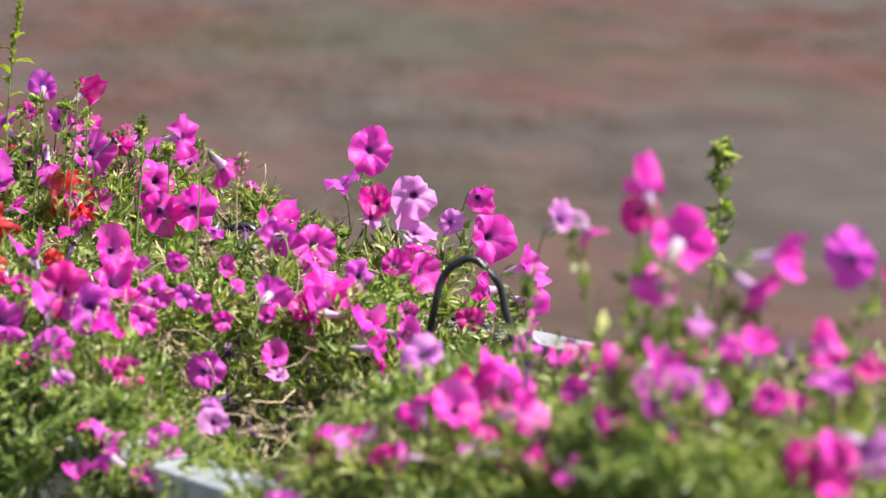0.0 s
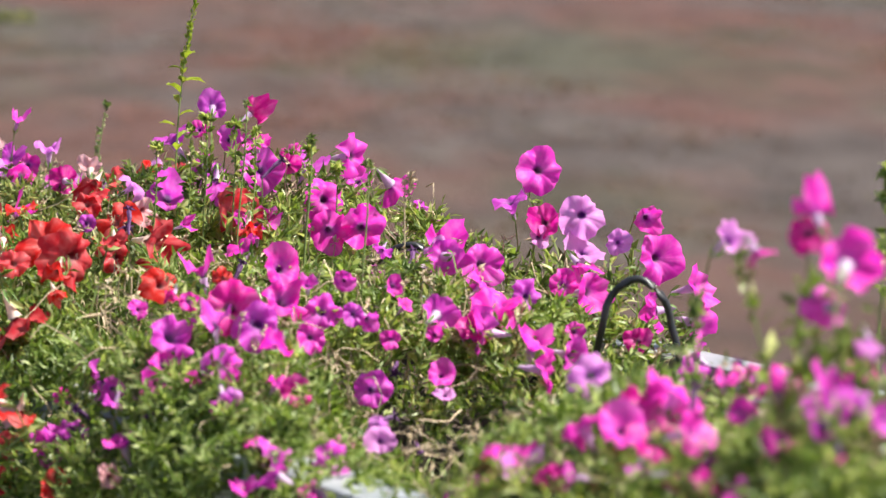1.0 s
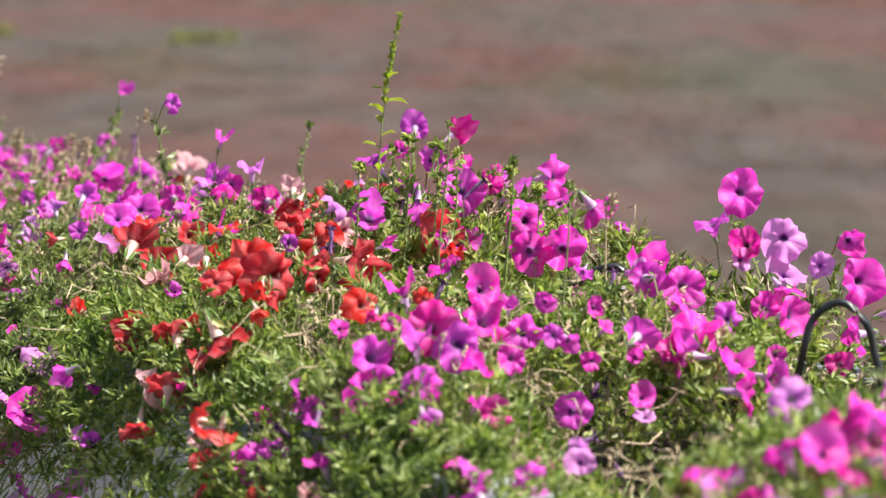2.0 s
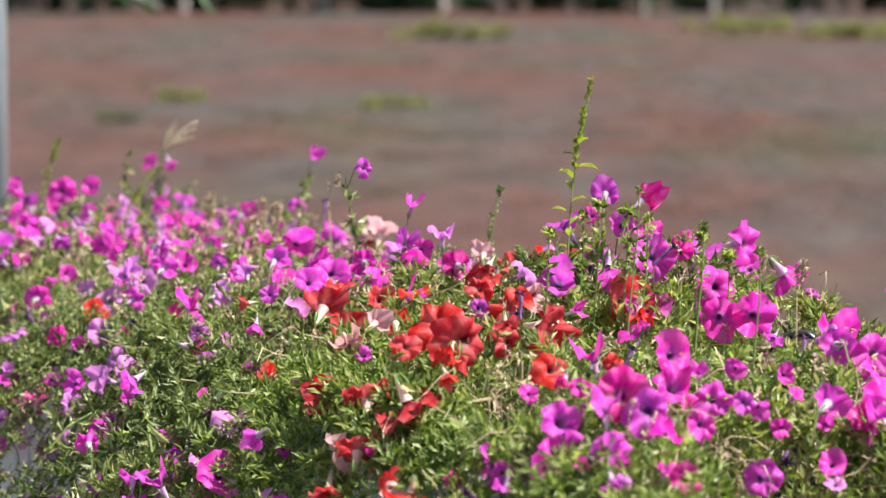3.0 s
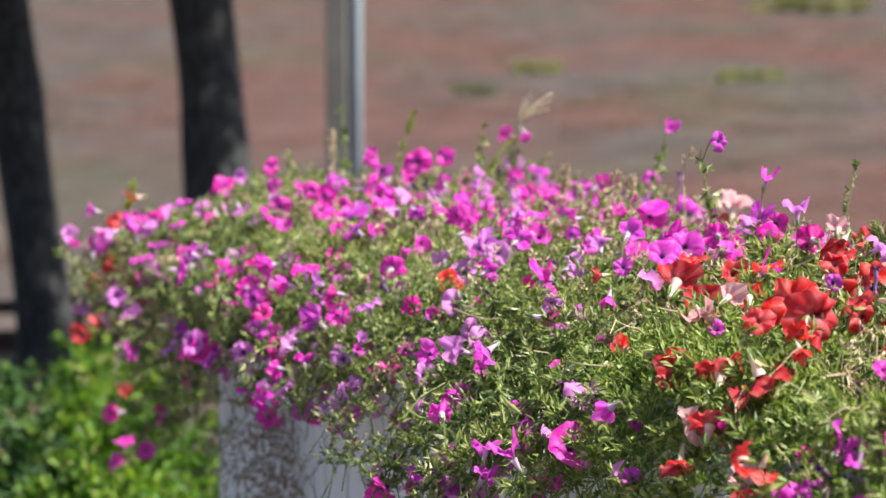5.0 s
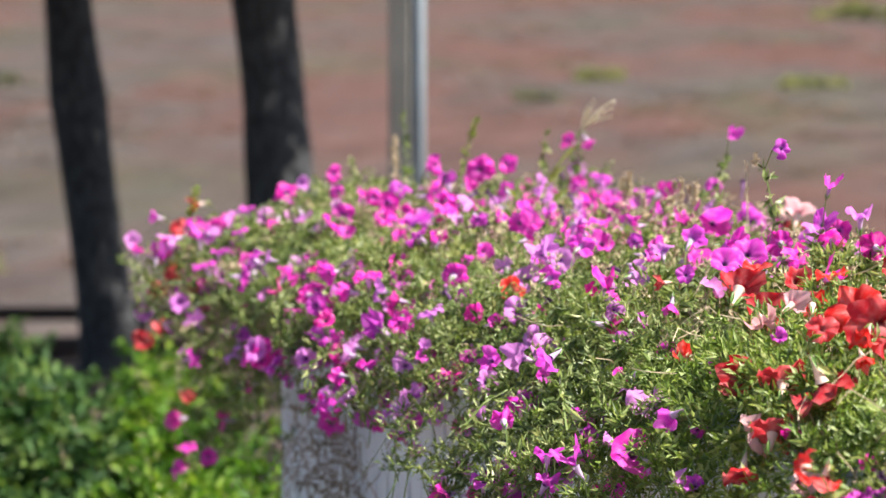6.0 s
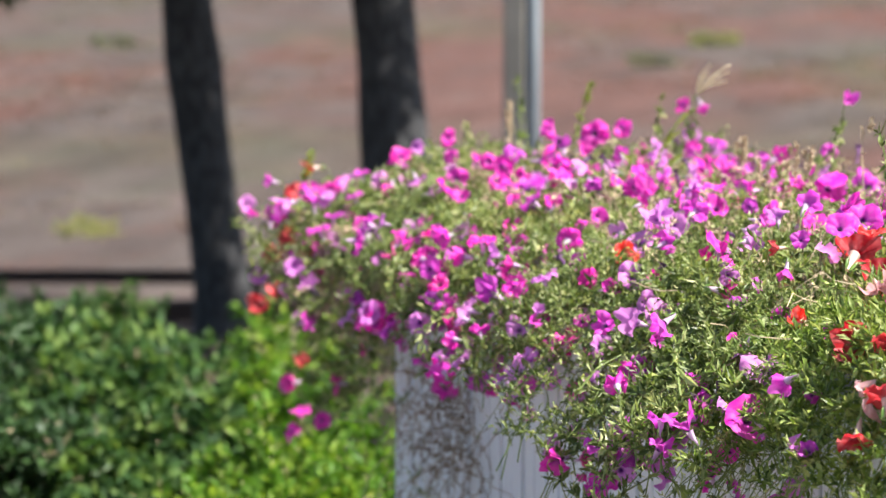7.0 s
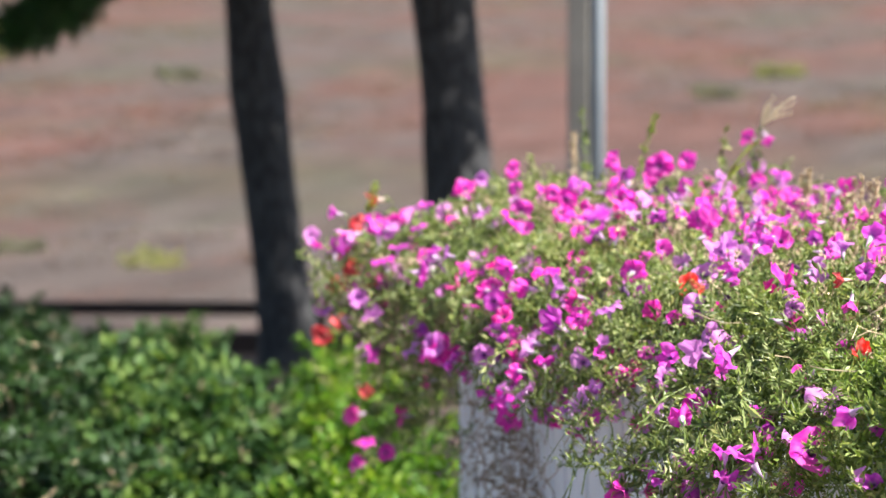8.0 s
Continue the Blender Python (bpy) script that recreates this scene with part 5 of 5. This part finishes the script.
sprig("dry_stalk", -0.603, 7.349, 1.281, 1.359, -0.013, 0.005, 0.014, DRY, "dry beige seed stalk", 50, 0.05, 0.02)
sprig("stray_shoot", -0.537, 7.156, 1.309, 1.410, 0.026, 0.010, 0.022, LEAF, "green leafy shoot above the flowers", 42)
sprig("dry_stalk", -0.450, 6.859, 1.302, 1.450, 0.029, 0.013, 0.014, DRY, "curved dry stalk with a nodding tip", 26, 0.03, 0.02)
sprig("stray_shoot", -1.920, 8.658, 1.152, 1.246, 0.010, 0.010, 0.03, WEED, "yellow green leafy shoot at the end of the planter", 40)
sprig("stray_shoot", -1.545, 8.736, 1.193, 1.301, 0.012, 0.010, 0.03, LEAF, "pale green shoot above the flowers", 40)
sprig("dry_stalk", -1.421, 8.757, 1.193, 1.360, -0.009, 0.010, 0.016, DRY, "dry seed stalk above the flowers", 40, 0.08)
sprig("dry_stalk", 0.344, 5.358, 1.326, 1.418, 0.021, 0.008, 0.014, DRY, "dry brown seed stalk", 36, 0.04, 0.012)
sprig("stray_shoot", 0.102, 5.479, 1.433, 1.520, 0.018, 0.006, 0.02, LEAF, "green leafy shoot above the flowers", 36)
sprig("stray_shoot", 0.202, 5.375, 1.425, 1.472, 0.012, 0.003, 0.024, LEAF, "green leafy shoot above the flowers", 36)
sprig("stray_shoot", 0.279, 5.170, 1.419, 1.452, 0.008, 0.002, 0.024, LEAF, "green leafy shoot above the flowers", 30)
sprig("stray_shoot", -1.370, 8.671, 1.279, 1.422, -0.027, 0.005, 0.03, LEAF, "pale green shoot above the flowers", 40)
sprig("stray_shoot", -0.025, 5.574, 1.363, 1.446, 0.007, 0.007, 0.03, FRESH, "fresh green leafy shoot between the flowers", 54)
sprig("stray_shoot", 0.028, 5.574, 1.363, 1.472, 0.007, 0.009, 0.03, FRESH, "fresh green leafy shoot between the flowers", 54)
sprig("stray_shoot", 0.054, 5.574, 1.363, 1.490, 0.006, 0.011, 0.03, FRESH, "fresh green leafy shoot between the flowers", 54)
sprig("stray_shoot", 0.098, 5.573, 1.363, 1.481, 0.006, 0.010, 0.03, FRESH, "fresh green leafy shoot between the flowers", 54)
sprig("stray_shoot", 0.128, 5.573, 1.364, 1.468, 0.007, 0.009, 0.03, FRESH, "fresh green leafy shoot between the flowers", 54)
sprig("stray_shoot", 0.211, 5.570, 1.364, 1.443, 0.007, 0.007, 0.03, FRESH, "fresh green leafy shoot between the flowers", 54)
sprig("stray_shoot", 0.254, 5.569, 1.365, 1.412, 0.007, 0.004, 0.03, FRESH, "fresh green leafy shoot between the flowers", 54)


fill_foliage(56, 62)
trail(1500, 33)
slope_sprays(1150, 19)
fill_blooms(440, 8)
front_clusters(12, 14)
rng = random.Random(77)
for k in range(80):
    u, n = rng.uniform(2.4, 8.5), rng.uniform(1.75, 2.95)
    x, y = at_plan(u, n)
    wilted(x, y, canopy_z(u, n) + rng.uniform(-0.03, 0.015), any_way(rng, 0.6))
for plant in PLANTS:
    if plant["leaves"].v:
        plant["leaves"].under("foliage", FRESH if plant["u"] < 5.4 else LEAF, plant["ob"], kind="stuff")
    if plant["stems"].v:
        plant["stems"].under("stem", STEM, plant["ob"], kind="stuff")
    if plant["dry"].v:
        plant["dry"].under("dry_stem", DRY, plant["ob"], "dry straw coloured stems", kind="stuff")
    if plant["dead"].v:
        plant["dead"].under("dead_stem", DEAD, plant["ob"], "dead brown stems hanging down", kind="stuff")


# ---- trees, post, fence and shrubs beyond ----
def pine(x, y, lean_x, lean_y, r, height, seed, label, droop=None, crown_from=0.36, reach=4.6, knot=0.0, limb_count=56):
    rng = random.Random(seed)
    z0 = ground_z(x, y) - 0.1
    tree = base("pine_tree", x, y, z0, label, "tree", "pines beyond the planter")
    rings, seg = 40, 20
    verts, faces = [], []
    axis = []
    for i in range(rings + 1):
        t = i / rings
        h = height * t ** 1.15
        cx = lean_x * h + 0.03 * math.sin(h * 1.3 + seed)
        cy = lean_y * h + 0.03 * math.cos(h * 1.1 + seed)
        axis.append((cx, cy, h))
        rad = r * (1 - 0.72 * t) * (1 + 0.35 * math.exp(-h / 0.18)) * (1 + 0.05 * math.sin(h * 4 + seed)) * (1 + knot * math.exp(-((h - 1.5) / 0.16) ** 2))
        for j in range(seg):
            w = 2 * math.pi * j / seg
            k = rad * (1 + 0.07 * noise.noise((math.cos(w) * 2 + seed, math.sin(w) * 2, h * 2.2)) + 0.04 * noise.noise((math.cos(w) * 7, math.sin(w) * 7 + seed, h * 6)))
            verts.append((cx + k * math.cos(w), cy + k * math.sin(w), h))
    for i in range(rings):
        for j in range(seg):
            k = (j + 1) % seg
            faces.append((i * seg + j, i * seg + k, (i + 1) * seg + k, (i + 1) * seg + j))
    trunk = new("trunk", mesh_of("trunk", verts, faces, BARK, True))
    trunk.parent = tree
    tagged(trunk, "dark grey furrowed pine trunk")
    limbs, needles = Soup(), Soup()

    def tuft(p, d, spread=0.16, count=26):
        for _ in range(count):
            way = (d * 0.8 + any_way(rng) * 0.8).normalized()
            ln = spread * rng.uniform(0.6, 1.1)
            needles.needle(p + any_way(rng) * 0.04, way, ln, ln * 0.17)

    def limb(p0, d, length, rad):
        pts, p = [], Vector(p0)
        for j in range(8):
            pts.append(tuple(p))
            d = (d + any_way(rng) * 0.12 + Vector((0, 0, 0.02))).normalized()
            p = p + d * (length / 7)
            if j > 2:
                for _ in range(7):
                    tuft(p + any_way(rng) * 0.32, (d + any_way(rng) * 0.5).normalized(), 0.36, 9)
        limbs.tube(pts, rad, rad * 0.25, 6)

    for k in range(limb_count):
        t = crown_from + (1 - crown_from) * k / limb_count
        i = min(rings, int(rings * t))
        w = k * 2.4 + seed
        d = Vector((math.cos(w), math.sin(w), rng.uniform(-0.1, 0.35))).normalized()
        limb(axis[i], d, (1.12 - t) * reach, 0.045 * (1.3 - t))
    if droop:
        q = [Vector(p) - Vector((x, y, z0)) for p in droop]
        pts = []
        for j in range(3):
            pts += [q[j].lerp(q[j + 1], t) for t in (0.0, 0.25, 0.5, 0.75)]
        pts.append(q[3])
        limbs.tube([tuple(p) for p in pts], 0.035, 0.007, 6)
        for k, p in enumerate(pts[4:]):
            for _ in range(24):
                tuft(p + any_way(rng) * 0.10, Vector((-0.5, 0, -0.4)), 0.10, 26)
    for soup, name, mat, lab in ((limbs, "limbs", BARK, ""), (needles, "crown", NEEDLE, "dark green needle clumps")):
        ob = new(name, mesh_of(name, soup.v, soup.f, mat))
        ob.parent = tree
        tagged(ob, lab)
    return tree


def polar(az, d, z=0.0):
    return d * math.sin(radians(az)), d * math.cos(radians(az)), z


# pines
ax, ay, _ = polar(-13.78, 18.5)
pine(ax, ay, -0.094, 0.02, 0.154, 9.5, 2, "tall dark pine with a straight bare trunk", knot=0.08, limb_count=150)
bx, by, _ = polar(-10.70, 17.6)
pine(bx, by, -0.122, 0.02, 0.194, 9.0, 5, "tall dark pine with sunlit grey bark low on its trunk", crown_from=0.41, reach=4.0, limb_count=140)
cx, cy, _ = polar(-23.0, 16.5)
pine(cx, cy, 0.03, 0.02, 0.15, 8.5, 8, "tall dark pine with a low drooping branch", droop=((cx + 0.1, cy, 3.6), polar(-16.6, 17.6, 2.7), polar(-16.8, 18.0, 1.56), polar(-18.0, 18.0, 1.33)))


def build_post():
    x, y, _ = polar(-9.05, 15.0)
    z = ground_z(x, y)
    post = base("lamp_post", x, y, z - 0.05, "weathered grey square post with a galvanised steel pipe", "post")
    bm = bmesh.new()
    box(bm, -0.075, 0.012, -0.04, 0.04, 0, 4.2, 0.008)
    part("upright", bm, POST_PAINT, post)
    s = Soup()
    s.tube([(0.046, 0, 0), (0.046, 0, 2.0), (0.046, 0, 4.3)], 0.030, 0.030, 20)
    ob = new("pipe", mesh_of("pipe", s.v, s.f, STEEL, True))
    ob.parent = post
    tagged(ob, "bluish galvanised steel pipe")
    for h in (0.9, 2.0, 3.4):
        bm = bmesh.new()
        box(bm, -0.079, 0.080, -0.045, 0.045, h, h + 0.03, 0.004)
        part("clamp", bm, STEEL, post)


build_post()


def build_fence():
    x0, y0, _ = polar(-24, 21.6)
    x1, y1, _ = polar(-5, 21.0)
    z = -0.75
    turn = math.degrees(math.atan2(y1 - y0, x1 - x0))
    fence = base("fence", x0, y0, z, "low dark brown wooden rail fence along the marsh", "fence", turn=turn)
    length = math.hypot(x1 - x0, y1 - y0)
    for h, th, dp in ((0.315, 0.080, 0.06), (0.075, 0.14, 0.05)):
        k, at = 0, 0.0
        while at < length:
            bm = bmesh.new()
            end = min(length, at + 2.0)
            box(bm, at + 0.004, end - 0.004, -dp / 2 - 0.03, dp / 2 - 0.03, h, h + th, 0.008)
            part("rail", bm, FENCE_WOOD, fence)
            at += 2.0
    at = 0.0
    while at < length + 0.1:
        bm = bmesh.new()
        box(bm, at - 0.05, at + 0.05, -0.004, 0.09, -0.2, 0.42, 0.01)
        part("post", bm, FENCE_WOOD, fence)
        at += 2.0


build_fence()


def shrub(x, y, r, height, seed, material, label, branches, leaf, group="shrubs beyond the planter"):
    """Upright bent branches from one root, each with leaf sprays towards its tip and gaps between."""
    rng = random.Random(seed)
    z0 = ground_z(x, y) - 0.05
    ob = base("shrub", x, y, z0, label, "shrub", group)
    twigs, leaves = Soup(), Soup()
    for k in range(branches):
        w, tilt = rng.uniform(0, 6.28), rng.random() ** 0.6
        end = Vector((math.cos(w) * r * tilt, math.sin(w) * r * tilt, height * (1 - 0.35 * tilt * tilt) * rng.choice((0.55, 0.75, 0.9, 1.05, 1.2))))
        mid = Vector((end.x * 0.4, end.y * 0.4, end.z * 0.62))
        line = [mid * 2 * t * (1 - t) + end * t * t for t in (0, 0.2, 0.4, 0.6, 0.8, 1)]
        twigs.tube([tuple(p) for p in line], 0.008, 0.002, 4)
        for j in range(5):
            at = line[3 if j < 1 else 4 if j < 3 else 5] + any_way(rng) * 0.05
            tip = at + any_way(rng, 0.7) * rng.uniform(0.05, 0.11)
            twigs.tube([tuple(at), tuple(at.lerp(tip, 0.5)), tuple(tip)], 0.003, 0.001, 3)
            for q in range(17):
                p = at.lerp(tip, rng.random()) + any_way(rng) * 0.016
                way = ((tip - at).normalized() + any_way(rng) * 0.9).normalized()
                ln = leaf * rng.uniform(0.6, 1.2)
                leaves.leaf(p, way, any_way(rng, 1.4), ln, ln * 0.5, 0.2, 0.2)
    a = new("twig", mesh_of("twig", twigs.v, twigs.f, DRY))
    b = new("foliage", mesh_of("foliage", leaves.v, leaves.f, material))
    for o in (a, b):
        o.parent = ob
        tagged(o, kind="stuff")
    return ob


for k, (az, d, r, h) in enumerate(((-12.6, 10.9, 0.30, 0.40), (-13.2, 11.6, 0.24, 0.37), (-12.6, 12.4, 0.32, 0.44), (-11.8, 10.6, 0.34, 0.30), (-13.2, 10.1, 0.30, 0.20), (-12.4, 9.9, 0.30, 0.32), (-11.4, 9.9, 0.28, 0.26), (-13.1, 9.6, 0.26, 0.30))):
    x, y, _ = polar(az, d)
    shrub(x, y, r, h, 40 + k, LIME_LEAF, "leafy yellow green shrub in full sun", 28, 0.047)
# darker leaf colours stand in for the shade on these shrubs
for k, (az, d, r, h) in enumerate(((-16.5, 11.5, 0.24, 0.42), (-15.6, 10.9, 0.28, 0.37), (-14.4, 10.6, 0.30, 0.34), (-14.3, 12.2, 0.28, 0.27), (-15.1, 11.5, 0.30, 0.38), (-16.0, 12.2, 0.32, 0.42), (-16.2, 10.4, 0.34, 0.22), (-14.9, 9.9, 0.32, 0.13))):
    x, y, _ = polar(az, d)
    shrub(x, y, r, h, 50 + k, HALF_SHADED_LEAF, "leafy green shrub with half shade put into its leaf colour", 26, 0.060)
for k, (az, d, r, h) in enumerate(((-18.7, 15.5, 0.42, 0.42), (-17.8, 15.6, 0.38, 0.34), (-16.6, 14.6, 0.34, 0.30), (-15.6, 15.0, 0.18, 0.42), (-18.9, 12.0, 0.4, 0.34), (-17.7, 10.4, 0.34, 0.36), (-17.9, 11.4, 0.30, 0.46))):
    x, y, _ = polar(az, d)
    shrub(x, y, r, h, 60 + k, DARK_AND_SHADED_LEAF if k != 3 else HALF_SHADED_LEAF, "dense dark green shrub with shade put into its leaf colour" if k != 3 else "slender green shrub by the fence", 60 if k != 3 else 16, 0.05)

# bushes and grass clumps out on the marsh
for k, (az, d, r, h, leaf, mat, lab) in enumerate((
        (-16.05, 27.5, 0.2, 0.26, 0.05, MARSH_GRASS, "low yellow green bush on the marsh"),
        (-15.4, 59.0, 0.5, 0.34, 0.10, MARSH_BUSH, "low grey green bush on the marsh"),
        (-18.4, 68.0, 0.9, 1.5, 0.25, MARSH_GRASS, "clump of yellow green marsh grass"),
        (-1.6, 97.0, 1.2, 0.75, 0.30, MARSH_GRASS, "clump of yellow green marsh grass"),
        (2.9, 104.0, 1.2, 0.8, 0.30, MARSH_GRASS, "clump of yellow green marsh grass"),
        (-5.9, 60.0, 0.5, 0.25, 0.14, MARSH_GRASS, "low green bush on the marsh"),
        (4.6, 98.0, 1.1, 0.75, 0.30, MARSH_GRASS, "clump of yellow green marsh grass"),
        (-2.75, 57.5, 0.5, 0.22, 0.14, MARSH_GRASS, "low green bush on the marsh"),
        (-7.0, 53.0, 0.35, 0.3, 0.10, MARSH_BUSH, "low grey green bush on the marsh"),
        (-18.1, 29.0, 0.2, 0.16, 0.05, MARSH_BUSH, "low grey green bush on the marsh"))):
    x, y, _ = polar(az, d)
    shrub(x, y, r * 1.5, h * 0.36, 80 + k, mat, lab, 12, leaf * 0.8, "bushes on the marsh")


def build_marsh_plants():
    """Low glasswort and grass tufts, too many to count."""
    rng = random.Random(31)
    s = Soup()
    for k in range(13000):
        d = 24.5 * (150 / 24.5) ** rng.random()
        az = rng.uniform(-20.5, 15.5)
        x, y, _ = polar(az, d)
        if noise.noise((x * 0.22, y * 0.07, 5.0)) + 0.35 * noise.noise((x * 0.9, y * 0.3, 8.0)) < rng.uniform(-0.25, 0.45):
            continue
        z = ground_z(x, y)
        size = rng.uniform(0.5, 1.2) * (0.11 + 0.0016 * d)
        for j in range(6):
            way = any_way(rng)
            way.z = abs(way.z) * 0.3 + 0.05
            s.sliver(Vector((x + rng.gauss(0, size * 0.9), y + rng.gauss(0, size * 0.9), z - 0.02)), way, Vector((0, 0, 1)), size, size * 0.8, 0.15, 0.15)
    ob = new("marsh_plants", mesh_of("marsh_plants", s.v, s.f, TUFT))
    tagged(ob, "low reddish glasswort and dry grass tufts over the marsh", "marsh plants", kind="stuff")


build_marsh_plants()


def build_hose():
    """A black watering hose that lies on the soil near the back rim and rises in two loops."""
    pts = []
    for x, y, z in ((1.05, 4.1, 1.10), (0.90, 4.55, 1.11), (0.74, 4.9, 1.13), (0.705, 4.95, 1.22), (0.69, 4.955, 1.275), (0.653, 4.96, 1.306), (0.615, 4.965, 1.28), (0.60, 4.97, 1.22), (0.58, 5.05, 1.12),
                    (0.50, 5.4, 1.11), (0.43, 5.58, 1.18), (0.42, 5.59, 1.25), (0.385, 5.59, 1.287), (0.33, 5.6, 1.265), (0.30, 5.62, 1.2), (0.26, 5.75, 1.11), (0.10, 6.2, 1.10)):
        pts.append(Vector((x, y, z)))
    fine = []
    for k in range(len(pts) - 1):
        a, b, c, d = pts[max(0, k - 1)], pts[k], pts[k + 1], pts[min(len(pts) - 1, k + 2)]
        for t in (0, 0.25, 0.5, 0.75):
            fine.append(tuple(0.5 * (2 * b + (c - a) * t + (2 * a - 5 * b + 4 * c - d) * t * t + (3 * b - a - 3 * c + d) * t ** 3)))
    s = Soup()
    s.tube(fine, 0.0055, 0.0055, 10)
    ob = new("hose", mesh_of("hose", s.v, s.f, BLACK, True))
    tagged(ob, "thin black plastic watering hose looped over the soil", "hose")


build_hose()


# ---- the far edge of the marsh ----
def far_tree_mesh(seed):
    rng = random.Random(seed)
    s = Soup()
    for k in range(420):
        w, t = rng.uniform(0, 6.28), rng.random()
        rr = 2.6 * math.sqrt(max(0.05, 1 - (2 * t - 0.9) ** 2)) * rng.uniform(0.4, 1.05)
        p = Vector((math.cos(w) * rr, math.sin(w) * rr, 0.2 + 6.5 * t))
        s.sliver(p, any_way(rng, 0.3), any_way(rng), rng.uniform(0.6, 1.2), rng.uniform(0.4, 0.8), 0.2, 0.2)
    trunk = Soup()
    trunk.tube([(0, 0, -0.2), (0.05, 0, 2), (0, 0, 5.5)], 0.18, 0.06, 7)
    return mesh_of("crown", s.v, s.f, DARK_AND_SHADED_LEAF), mesh_of("trunk", trunk.v, trunk.f, BARK)


FAR = [far_tree_mesh(70 + k) for k in range(3)]
rng = random.Random(9)
for k in range(44):
    x, y = -58 + 2.4 * k + rng.uniform(-1, 1), 131 + rng.uniform(0, 5)
    tree = base("far_tree", x, y, -0.8, "dark green tree at the far edge of the marsh", "tree", "far trees", turn=rng.uniform(0, 360))
    crown, trunk = FAR[k % 3]
    for name, me in (("crown", crown), ("trunk", trunk)):
        o = new(name, me)
        o.parent = tree


def far_pole(x, y, h):
    pole = base("utility_pole", x, y, -0.8, "pale slender concrete pole before the far trees", "pole", "far poles")
    s = Soup()
    s.tube([(0, 0, -0.3), (0, 0, h * 0.5), (0, 0, h)], 0.12, 0.08, 10)
    s.under("shaft", PALE_STONE, None).parent = pole


for x in (-46, -35, -21.5, -13.5, -8.5, -4.2, 3.0, 5.5, 13.0, 21.0):
    far_pole(x, 129.5, 7.5)
